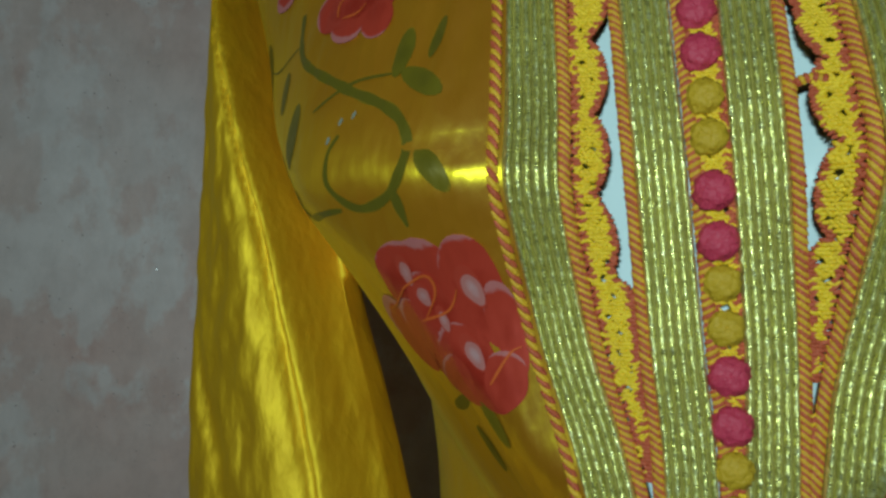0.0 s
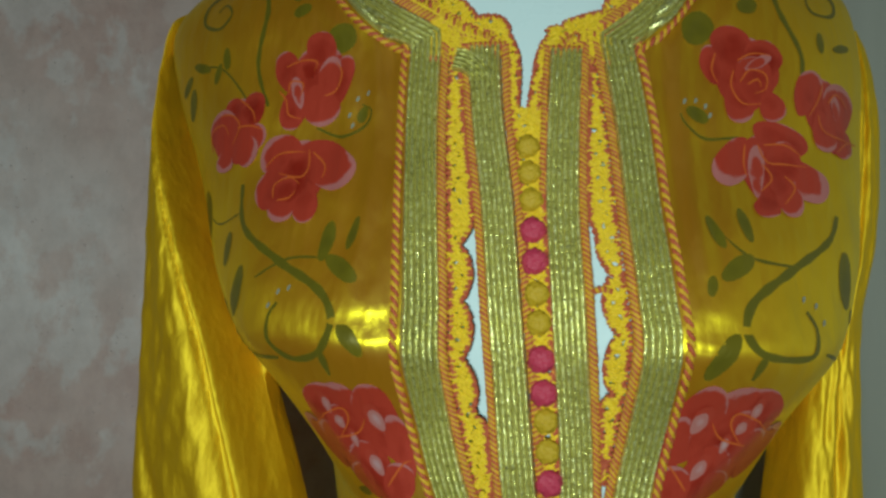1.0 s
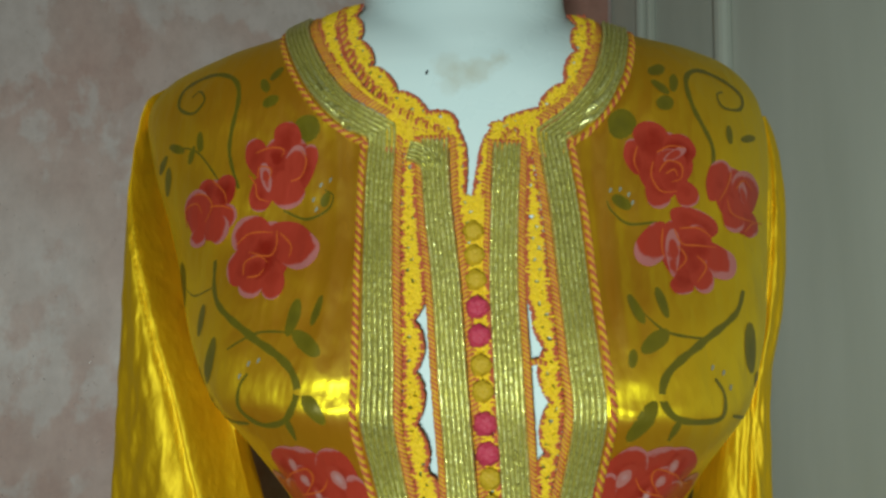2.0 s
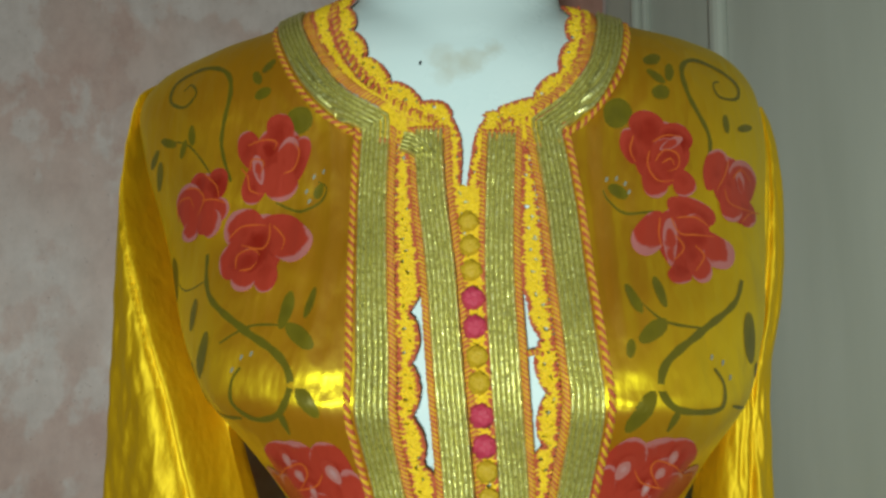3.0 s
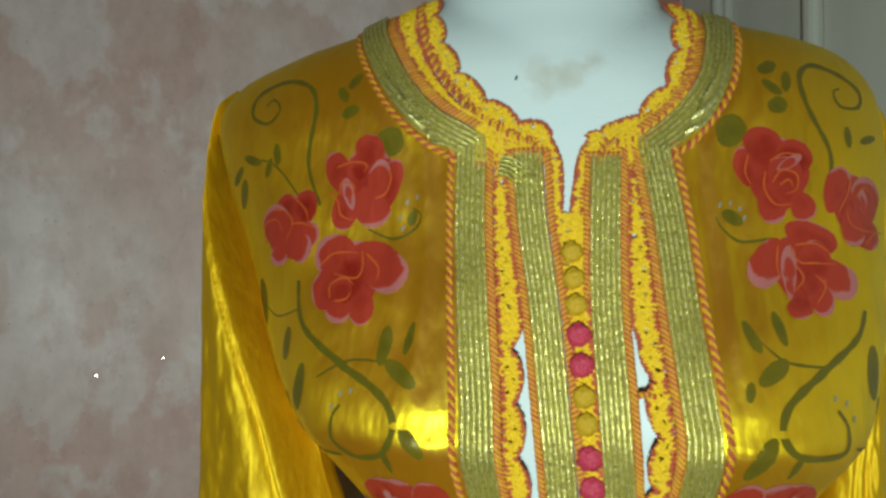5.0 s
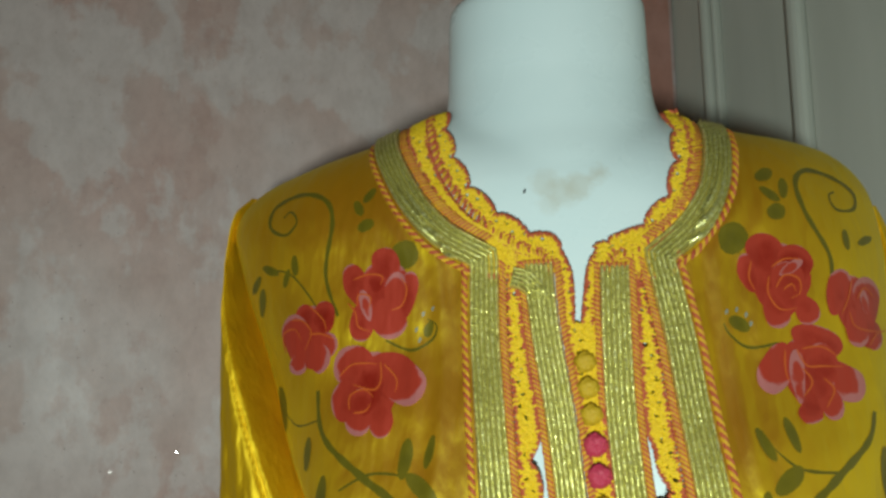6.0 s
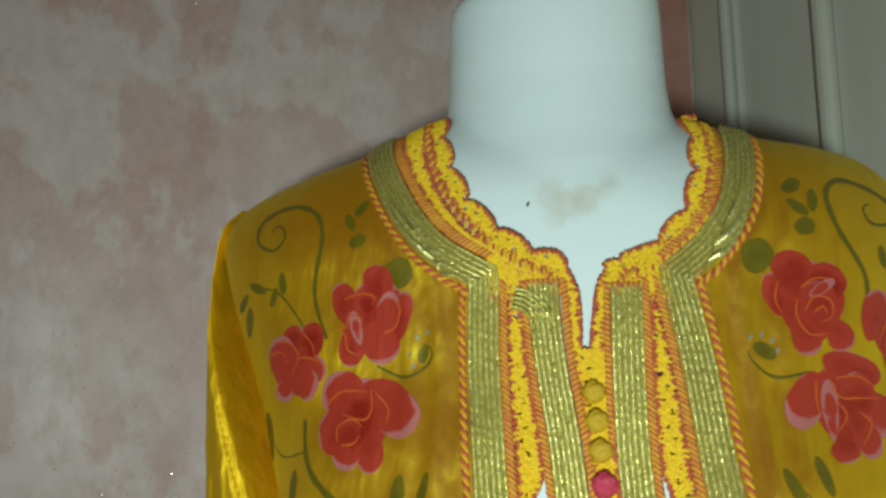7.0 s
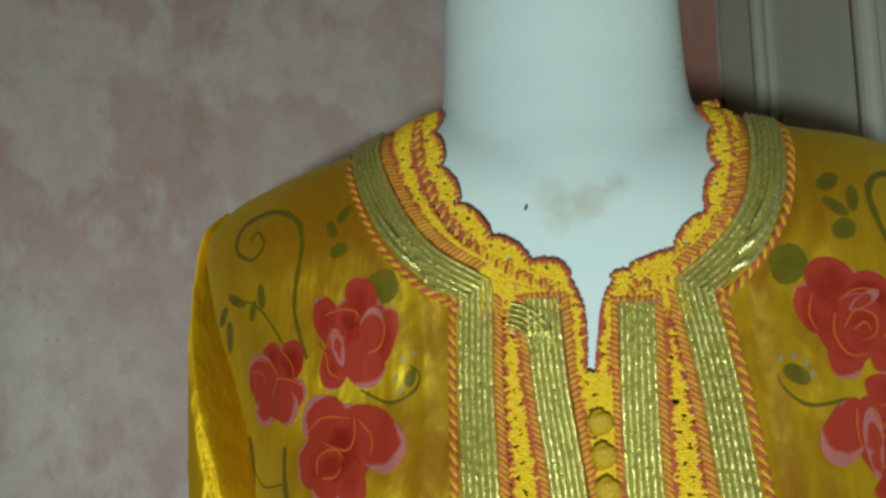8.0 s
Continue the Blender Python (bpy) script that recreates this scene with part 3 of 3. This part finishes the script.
def level_line(fn, z0, z1, step=STEP):
    n = max(2, int(abs(z1 - z0) / step))
    return [Vector((fn(z0 + (z1 - z0) * i / (n - 1)), z0 + (z1 - z0) * i / (n - 1))) for i in range(n)]


def slot_open(z, lo, hi):
    return smooth_step(lo, lo + 0.012, z) * (1 - smooth_step(hi - 0.012, hi, z))


H = W / 2
# the gaps between outer and inner straps: cord, lace with scallops, slot, cord
for outer, inner, sg, lo, hi, ph in ((STRAP_L, INNER_L, 1, 1.164, 1.270, 0.4), (STRAP_R, INNER_R, -1, 1.170, 1.268, 0.9)):
    cord(level_line(lambda z: at_height(outer, z) + sg * (H + 0.0019), 1.362, 0.95), 0.0062, slant=0.8, turn=-1)
    cord(level_line(lambda z: at_height(inner, z) - sg * (H + 0.0014), 1.361, 0.95), 0.0056, slant=0.8, turn=-1)

    def near(z):
        return at_height(outer, z) + sg * (H + 0.0048)

    def far(z):
        full = at_height(inner, z) - sg * (H + 0.0040)
        scallop = near(z) + sg * (0.0048 + 0.0056 * abs(math.sin(math.pi * (z / 0.0275 + ph))) ** 0.6)
        o = slot_open(z, lo, hi)
        x = full * (1 - o) + scallop * o
        return min(x, full) if sg > 0 else max(x, full)

    lace(level_line(near, 1.372, 0.95), level_line(far, 1.372, 0.95), "yellow crochet lace with a crimson scalloped edge")

# a crimson thread that ties lace and braid across the slot
cord(curve([(0.0275, 1.2325), (0.031, 1.2335), (0.036, 1.232)], STEP), 0.0034, slant=0.2)

# the middle of the placket, under the buttons
lace(level_line(lambda z: at_height(INNER_L, z) + 0.0125, 1.326, 0.95), level_line(lambda z: at_height(INNER_R, z) - 0.0088, 1.326, 0.95), "yellow crochet strip under the buttons")
cord(level_line(lambda z: at_height(INNER_L, z) + H + 0.0024, 1.361, 0.95), 0.0052, slant=0.5)
cord(level_line(lambda z: at_height(INNER_R, z) - H - 0.0016, 1.360, 1.28), 0.0042, slant=0.5, turn=-1)


# the neckline: scalloped lace, cord, a second row of lace, cord against the gold
def neckline(edge, collar, strap, inner, sg):
    """sg: +1 where the cloth lies to the right of the edge line."""
    line = curve(edge, STEP)
    side = sides(line)
    out, gone = [], 0.0
    for i, (p, n) in enumerate(zip(line, side)):
        fade = 1.0 if i < len(line) - 34 else 0.0
        out.append(p - n * sg * (0.0048 * abs(math.sin(math.pi * gone / 0.0235)) ** 0.6 - 0.0020) * fade)
        gone += STEP
    last = len(line) - 1
    base = [p + n * sg * (0.0075 if i < last - 30 else 0.0055) for i, (p, n) in enumerate(zip(line, side))]
    lace(base, out, "yellow scalloped crochet lace round the neckline")
    cord([p + n * sg * 0.0095 for p, n in zip(line, side)][: last - 24], 0.0056, slant=0.5, turn=sg)
    # rows that follow the gold collar
    gold = curve(collar, STEP)
    gs = sides(gold)
    cord([p - n * sg * (H + 0.0034) for p, n in zip(gold, gs)][:-1], 0.0072, slant=0.55, turn=-sg)
    n = len(gold) - 3
    a = [p - q * sg * (H + 0.0072) for p, q in zip(gold, gs)][:n]
    b = resampled([p + q * sg * 0.0128 for p, q in zip(line, side)][: int(last * 0.68)], n)
    lace(a, b, "yellow crochet lace motif band", rim=True)
    # the lace that fills between the neckline and the tops of the straps
    xa, xb = strap[0][0] + (0.003 if sg > 0 else -0.003), inner[0][0] + (0.0095 if sg > 0 else -0.0095)
    n = int(abs(xb - xa) / STEP)
    upper = [min(line, key=lambda p: abs(p[0] - (xa + (xb - xa) * i / n)) + (10 if p[1] < 1.37 else 0)) for i in range(n + 1)]
    low = [Vector((xa + (xb - xa) * i / n, inner[0][1] + (0.0012 if abs(xa + (xb - xa) * i / n - inner[0][0]) < H + 0.002 else -0.006))) for i in range(n + 1)]
    lace(low, [Vector((a[0], max(u[1] - 0.009, a[1] + 0.002))) for a, u in zip(low, upper)], "yellow crochet lace over the strap tops", holes=False, rim=False)
    cord(low[::1], 0.0045, slant=0.3, turn=sg)


neckline(NECK_L, COLLAR_L, STRAP_L, INNER_L, 1)
neckline(NECK_R, COLLAR_R, STRAP_R, INNER_R, -1)


def button(x, z, material, label, pinkish):
    v, f = [], []
    c = lay(x, z, 0.0022)
    n, m, r = 28, 16, (0.0064 if pinkish else 0.0058)
    for j in range(m + 1):
        ph = math.pi * j / m
        for i in range(n):
            th = 2 * math.pi * i / n
            k = r * (1 + 0.22 * noise.noise(Vector((3 * math.sin(ph) * math.cos(th) + 9 * z, 3 * math.cos(ph), 3 * math.sin(ph) * math.sin(th)))) + 0.05 * math.sin(9 * ph + 5 * th))
            v.append(c + Vector((k * math.sin(ph) * math.cos(th), -0.62 * k * math.cos(ph), k * math.sin(ph) * math.sin(th) * 0.98)))
    for j in range(m):
        for i in range(n):
            f.append((j * n + i, j * n + (i + 1) % n, (j + 1) * n + (i + 1) % n, (j + 1) * n + i))
    part(mesh_object("button", v, f, material), kaftan, label)


for z, pink in ((1.305, 0), (1.291, 0), (1.277, 0), (1.2615, 1), (1.246, 1), (1.2305, 0), (1.217, 0), (1.200, 1), (1.184, 1), (1.1705, 0), (1.156, 0), (1.141, 1), (1.125, 1), (1.111, 0), (1.097, 0), (1.082, 1), (1.067, 1)):
    x = (at_height(INNER_L, z) + at_height(INNER_R, z)) / 2 + 0.0008
    button(x, z, PINK_THREAD if pink else KNOT_YELLOW, "raspberry pink knotted thread button" if pink else "ochre knotted thread button", pink)


# ---- painted flowers, stems and leaves: thin dye layers on the satin ----
def petal(cx, cz, length, width, turn, lift, level, blunt=0.75, rings=6, n=18, streak=0.0, rim=0.34):
    """A rounded petal from its base at (cx, cz) outwards along turn (degrees from up, clockwise)."""
    v, f, fade = [], [], []
    a = radians(turn)
    dx, dz = math.sin(a), math.cos(a)
    for j in range(rings + 1):
        r = j / rings
        for i in range(n):
            th = 2 * math.pi * i / n
            s = 0.5 + 0.5 * math.cos(th) * r
            wob = 1 + (0.05 * math.sin(3 * th + turn) + 0.03 * math.sin(5 * th + 2 * turn)) * r
            o = 0.5 * width * math.sin(th) * r * wob * (0.55 + 0.45 * max(s, 0.02) ** blunt)
            x, z = cx + dx * s * length + dz * o, cz + dz * s * length - dx * o
            v.append(lay(x, z, lift))
            tip = max(0.0, math.cos(th))
            fade.append(level + (r**2.5) * (0.45 * rim + rim * tip) + streak * abs(math.sin(th)) * r)
    for j in range(rings):
        for i in range(n):
            f.append((j * n + i, j * n + (i + 1) % n, (j + 1) * n + (i + 1) % n, (j + 1) * n + i))
    return v, f, fade


def stroke(points, wide, lift, level=0.3, taper=True):
    line = curve(points, 0.0016)
    side = sides(line)
    v, f, fade = [], [], []
    for i, (p, n) in enumerate(zip(line, side)):
        t = i / max(1, len(line) - 1)
        w = wide * ((0.35 + 0.65 * math.sin(math.pi * min(1, 0.12 + t * 0.88))) if taper else 1.0) * (1 + 0.12 * math.sin(i * 0.7))
        for s in (-0.5, 0, 0.5):
            q = p + n * (s * w)
            v.append(lay(q[0], q[1], lift))
            fade.append(level + abs(s) * 0.9)
    for i in range(len(line) - 1):
        for s in range(2):
            f.append((i * 3 + s, i * 3 + s + 1, i * 3 + s + 4, i * 3 + s + 3))
    return v, f, fade


def dye(name, shape, material, parent, label=""):
    v, f, fade = shape
    return part(mesh_object(name, v, f, material, fade=fade), parent, label)


def blossom(x, z, petals, lines, label, turned=1):
    """Petals (base, length, width, turn, tone) and fine orange lines, in millimetres about (x, z). turned: -1 mirrors them."""
    lift = 0.0003
    ob = None
    for dx, dz, length, width, turn, tone in petals:
        pale = tone > 0.97
        shape = petal(x + turned * dx / 1000, z + dz / 1000, length / 1000, width / 1000, turned * turn, lift, 0.2 if pale else tone - 0.12, rings=8, n=26, rim=1.5 if pale else 0.44)
        ob_new = dye("petal" if ob else "painted_rose", shape, PALE if pale else ROSE, ob or kaftan, "" if ob else label)
        ob = ob or ob_new
        lift += 0.00006
    for pts in lines:
        dye("petal_line", stroke([(x + turned * a / 1000, z + b / 1000) for a, b in pts], 0.0011, lift + 0.0001), VEIN, ob)
    return ob


def stem(points, wide=0.0034):
    dye("painted_stem", stroke(points, wide, 0.00022, 0.25), STEM, kaftan, "painted curling olive stem")


def leaf(x, z, length, width, turn, lift=0.00026):
    a = radians(turn)
    dye("painted_leaf", petal(x - 0.5 * length * math.sin(a), z - 0.5 * length * math.cos(a), length, width, turn, lift, 0.2, blunt=0.0, n=14, rings=4), LEAF, kaftan, "painted olive leaf")


def dot(x, z, size):
    dye("painted_dot", petal(x - 0.3 * size, z - 0.5 * size, size, size * 0.6, 20, 0.0003, 0.5, n=10, rings=2), DOT, kaftan, "pale blue painted dot")


stem([(-0.153, 1.334), (-0.163, 1.36), (-0.159, 1.393), (-0.166, 1.410), (-0.186, 1.4165), (-0.207, 1.410), (-0.210, 1.396), (-0.196, 1.389), (-0.187, 1.397), (-0.193, 1.405), (-0.199, 1.401)])
stem([(-0.166, 1.289), (-0.159, 1.264), (-0.132, 1.245), (-0.105, 1.230), (-0.097, 1.216), (-0.103, 1.201), (-0.119, 1.196), (-0.132, 1.204), (-0.133, 1.216), (-0.128, 1.224)], 0.0044)
stem([(-0.103, 1.201), (-0.099, 1.188)], 0.004)
stem([(0.135, 1.339), (0.139, 1.361), (0.128, 1.388), (0.126, 1.408), (0.136, 1.417), (0.153, 1.413), (0.166, 1.403), (0.163, 1.392), (0.150, 1.391), (0.147, 1.400), (0.153, 1.403)])
stem([(0.152, 1.274), (0.144, 1.260), (0.120, 1.244), (0.099, 1.229), (0.095, 1.215), (0.104, 1.205), (0.128, 1.204), (0.132, 1.216), (0.126, 1.226)], 0.0044)
stem([(0.104, 1.205), (0.098, 1.192)], 0.004)
stem([(-0.121, 1.319), (-0.105, 1.313), (-0.092, 1.319), (-0.089, 1.327), (-0.095, 1.331)], 0.0018)
stem([(0.101, 1.313), (0.084, 1.311), (0.074, 1.318), (0.071, 1.326)], 0.0018)
stem([(-0.145, 1.236), (-0.125, 1.246), (-0.100, 1.246)], 0.0016)
stem([(0.125, 1.246), (0.100, 1.250), (0.086, 1.262)], 0.0016)
stem([(-0.164, 1.272), (-0.182, 1.267), (-0.198, 1.274)], 0.0011)
stem([(-0.165, 1.335), (-0.190, 1.362), (-0.214, 1.366)], 0.0014)
stem([(0.137, 1.205), (0.155, 1.200)], 0.0020)
stem([(-0.128, 1.196), (-0.150, 1.196), (-0.163, 1.203)], 0.0024)

for x, z, ln, wd, turn in ((-0.109, 1.370, 0.018, 0.018, -20), (-0.208, 1.366, 0.016, 0.006, 110), (-0.222, 1.357, 0.015, 0.006, 40), (-0.194, 1.360, 0.013, 0.005, 20), (-0.187, 1.368, 0.014, 0.006, -5),
                           (-0.217, 1.345, 0.020, 0.007, 10), (-0.105, 1.255, 0.022, 0.008, 10), (-0.095, 1.241, 0.022, 0.009, 125), (-0.091, 1.259, 0.018, 0.005, 15), (-0.158, 1.229, 0.028, 0.008, 8),
                           (-0.173, 1.217, 0.016, 0.008, 20), (-0.200, 1.275, 0.030, 0.011, -8), (-0.087, 1.207, 0.020, 0.008, 140), (-0.163, 1.203, 0.012, 0.008, 30), (-0.141, 1.402, 0.012, 0.006, -30), (-0.134, 1.410, 0.012, 0.006, 40),
                           (-0.135, 1.390, 0.012, 0.008, 70), (-0.171, 1.252, 0.020, 0.006, 5), (-0.091, 1.122, 0.016, 0.006, 60), (-0.073, 1.119, 0.024, 0.006, 150), (-0.079, 1.104, 0.022, 0.006, 145), (-0.094, 1.325, 0.010, 0.006, 20),
                           (0.082, 1.373, 0.020, 0.017, 30), (0.107, 1.413, 0.013, 0.008, 60), (0.108, 1.400, 0.014, 0.006, 130), (0.117, 1.404, 0.014, 0.006, 10), (0.152, 1.372, 0.013, 0.005, 0), (0.167, 1.372, 0.014, 0.005, 70),
                           (0.084, 1.262, 0.018, 0.006, 155), (0.099, 1.266, 0.018, 0.006, 165), (0.093, 1.245, 0.020, 0.009, 55), (0.080, 1.236, 0.010, 0.005, 10), (0.084, 1.204, 0.026, 0.009, 35), (0.154, 1.241, 0.030, 0.010, 0),
                           (0.080, 1.324, 0.013, 0.008, 120), (0.110, 1.389, 0.012, 0.010, 60), (0.160, 1.222, 0.010, 0.005, 0)):
    leaf(x, z, ln, wd, turn)
for x, z in ((-0.099, 1.319), (-0.101, 1.325), (-0.097, 1.334), (-0.091, 1.337), (0.074, 1.331), (0.080, 1.332), (0.085, 1.329), (0.087, 1.324), (-0.133, 1.222), (-0.128, 1.229), (-0.122, 1.231), (0.126, 1.231), (0.133, 1.228), (0.137, 1.220)):
    dot(x, z, 0.0034)

PETALS_A = ((5.0, -23.1, 43.6, 40.3, -5, 0.30),
            (13.1, -18.0, 31.5, 15.9, 14, 0.30),
            (0.2, -3.6, 25.3, 25.2, 154, 0.45),
            (-10.3, -3.1, 25.6, 19.9, -175, 0.30),
            (-9.9, -8.0, 29.2, 19.4, -24, 0.30),
            (2.5, 4.6, 23.6, 22.6, 3, 0.20),
            (8.4, -13.7, 26.7, 16.2, 7, 0.45),
            (-6.0, -16.5, 19.9, 8.6, -17, 0.72),
            (-3.1, 0.7, 11.7, 13.3, 11, 0.05))
LINES_A = (((-17.5, 9.3), (-7.0, 12.1), (2.0, 10.2), (0.2, 4.7)),
           ((-14.5, -7.0), (-13.6, -0.1), (-5.9, -1.9), (-6.8, -8.8)),
           ((8.1, -10.2), (14.9, -7.1), (17.7, 2.5), (13.6, 9.6)),
           ((-20.9, -5.2), (-15.7, -11.1), (-13.3, -19.6), (-3.9, -22.8)))
PETALS_B = ((2.8, -20.4, 40.0, 37.5, -6, 0.35),
            (12.9, 0.6, 21.4, 20.0, -5, 0.15),
            (0.1, 4.3, 16.8, 16.5, -21, 0.20),
            (-5.3, -19.2, 34.4, 27.3, -15, 0.40),
            (-2.0, -13.1, 26.4, 20.2, 64, 0.40),
            (-8.1, -11.3, 12.9, 17.4, -176, 0.60),
            (-2.4, -8.9, 20.6, 21.3, 112, 0.50))
LINES_B = (((-13.7, 10.5), (-4.0, 9.6), (3.0, 2.0), (-2.4, -8.9)),
           ((-19.0, -10.4), (-20.6, 1.2), (-10.4, 4.5), (-4.9, -3.0)),
           ((1.3, 1.4), (11.1, 1.4), (20.8, -2.0)),
           ((0.8, 19.1), (12.0, 9.8), (14.6, 1.2)))
PETALS_C = ((3.4, -20.3, 43.1, 38.5, -9, 0.30),
            (3.5, 5.6, 33.3, 29.9, -66, 0.45),
            (-0.1, 19.8, 37.7, 30.4, 128, 0.50),
            (3.0, -1.0, 24.6, 18.3, 170, 0.35),
            (-4.6, 0.5, 25.6, 21.7, -167, 0.45),
            (0.5, -3.6, 28.4, 28.3, -97, 0.30),
            (-5.1, -13.9, 31.2, 22.2, 8, 0.10),
            (-6.7, -13.2, 14.4, 15.6, -4, 0.15))
LINES_C = (((-23.2, 7.7), (-16.1, 14.3), (-7.0, 15.6), (2.1, 15.0)),
           ((3.3, 16.3), (4.2, 5.6), (-0.1, 0.4), (-14.4, 3.4)),
           ((5.7, 14.9), (14.0, 6.7), (13.8, -1.1)),
           ((-14.2, -11.2), (-14.8, -3.3), (-6.1, 0.5), (0.5, -3.6)),
           ((-11.5, -12.5), (-4.1, -11.3), (-0.5, -6.2)))
PETALS_D = ((-0.9, -22.7, 43.9, 42.6, 3, 0.30),
            (-15.9, -7.7, 22.8, 15.2, -5, 0.30),
            (-6.2, 2.6, 24.4, 25.0, -2, 0.20),
            (8.3, -4.7, 24.8, 24.1, 10, 0.15),
            (-6.6, -5.6, 22.8, 18.4, 169, 0.30),
            (9.4, -8.7, 18.7, 17.4, 156, 0.40),
            (3.4, -17.8, 27.8, 23.7, 6, 0.30),
            (0.5, 1.9, 16.9, 7.0, 59, 0.72))
LINES_D = (((-5.6, 1.2), (-7.4, -8.3), (-1.9, -17.4), (8.9, -16.8)),
           ((-2.6, -5.4), (3.2, 1.8), (11.3, -0.4), (10.8, -8.6), (3.8, -11.7)),
           ((-15.2, 10.2), (-17.5, 0.6), (-14.6, -7.3)),
           ((-3.3, 6.8), (5.0, 11.4), (14.6, 10.7)),
           ((1.4, -6.5), (7.0, -3.4), (8.8, -8.7)))
PETALS_E = ((2.0, -23.6, 42.9, 31.6, -13, 0.30),
            (-20.1, -4.5, 29.0, 19.1, 25, 0.40),
            (3.2, -12.6, 30.7, 26.3, 11, 0.50),
            (0.4, -7.4, 19.6, 20.3, 146, 0.35),
            (-7.7, 0.0, 23.4, 18.6, 169, 0.40),
            (4.0, -4.3, 14.3, 7.4, -3, 0.68))
LINES_E = (((-4.3, 15.4), (-8.1, 5.4), (-14.9, -4.8)),
           ((-8.7, -2.9), (-6.3, -10.8), (3.1, -14.0), (17.7, -15.0)),
           ((-1.9, 4.7), (5.1, 11.0), (13.3, 3.8)),
           ((2.2, -22.3), (9.9, -16.0), (19.9, -14.7)))
PETALS_F = ((-5.4, -20.0, 41.8, 39.0, 6, 0.30),
            (0.5, 8.2, 19.3, 37.6, 19, 0.25),
            (-15.3, 18.0, 29.9, 21.9, -150, 0.55),
            (-8.5, -12.6, 11.9, 17.6, 172, 0.25),
            (4.4, 5.8, 28.4, 23.6, 129, 0.60),
            (-0.6, -2.2, 22.7, 17.0, 157, 0.45),
            (-1.8, -12.4, 30.7, 21.9, 17, 0.20),
            (-12.6, -14.6, 28.8, 10.4, 5, 0.68))
LINES_F = (((-9.6, 14.3), (-5.2, 5.3), (4.3, 4.5), (17.0, 3.9)),
           ((-6.3, 14.4), (5.4, 15.1), (14.7, 9.0)),
           ((-16.3, 14.0), (-17.8, 3.5), (-16.6, -4.1)),
           ((-8.0, 3.9), (-3.5, -3.6), (-10.9, -11.5)),
           ((3.5, -2.0), (8.3, -8.2), (1.6, -17.3)))
PETALS_LONG = ((15.4, -36.0, 65.7, 43.6, -24, 0.35),
            (-12.8, -0.4, 25.0, 27.7, -3, 0.30),
            (27.2, -13.4, 42.8, 26.2, -26, 0.30),
            (34.0, -23.0, 35.2, 15.9, -19, 0.40),
            (-6.4, -25.1, 38.4, 23.0, -42, 0.50),
            (0.3, -18.3, 27.7, 16.3, -40, 0.35),
            (15.9, -20.3, 41.7, 20.2, -38, 0.25),
            (27.5, -36.6, 39.6, 24.5, -40, 0.25),
            (13.6, -31.0, 18.1, 17.1, -51, 0.35),
            (26.6, -36.4, 22.2, 20.3, 2, 0.35),
            (-8.8, 8.2, 12.6, 6.8, -21, 1.00),
            (20.3, 0.9, 17.3, 10.5, -32, 1.00),
            (-1.7, 0.8, 10.6, 7.3, -34, 1.00),
            (5.4, -9.0, 11.6, 5.5, -23, 1.00),
            (19.2, -22.1, 16.3, 8.7, -34, 1.00))
LINES_LONG = (((-13.6, 7.7), (-2.3, 12.4), (1.1, 6.5), (-4.7, -4.3)),
           ((-27.0, 0.5), (-19.1, 2.0), (-11.1, 9.5)),
           ((-6.9, -4.5), (5.8, -0.2), (10.5, 8.6)),
           ((21.3, -26.7), (28.9, -15.0), (34.2, -12.1)))
ROSE_LABEL = "painted crimson rose with paler pink petal rims"
blossom(-0.125, 1.347, PETALS_A, LINES_A, ROSE_LABEL)
blossom(-0.175, 1.322, PETALS_B, LINES_B, ROSE_LABEL)
blossom(-0.127, 1.290, PETALS_C, LINES_C, ROSE_LABEL)
blossom(0.106, 1.349, PETALS_D, LINES_D, ROSE_LABEL)
blossom(0.155, 1.332, PETALS_E, LINES_E, ROSE_LABEL)
blossom(0.120, 1.295, PETALS_F, LINES_F, ROSE_LABEL)
for x, z, turned in ((-0.093, 1.160, 1), (0.093, 1.165, -1)):
    blossom(x, z, PETALS_LONG, LINES_LONG, "long painted red rose with whitish streaks", turned)

# a black nick in the white chest
c = Vector((-0.036, front(-0.036, 1.406) + 0.0035, 1.406))
tagged(mesh_object("chip_mark", [c + Vector((0.0008 * math.cos(a) + 0.0004 * math.sin(a), -0.0005 if k else -0.001, 0.0015 * math.sin(a))) for k, a in enumerate([i * math.pi / 4 for i in range(8)])], [tuple(range(8))], NICK), "small black chip mark on the white chest", "mark")
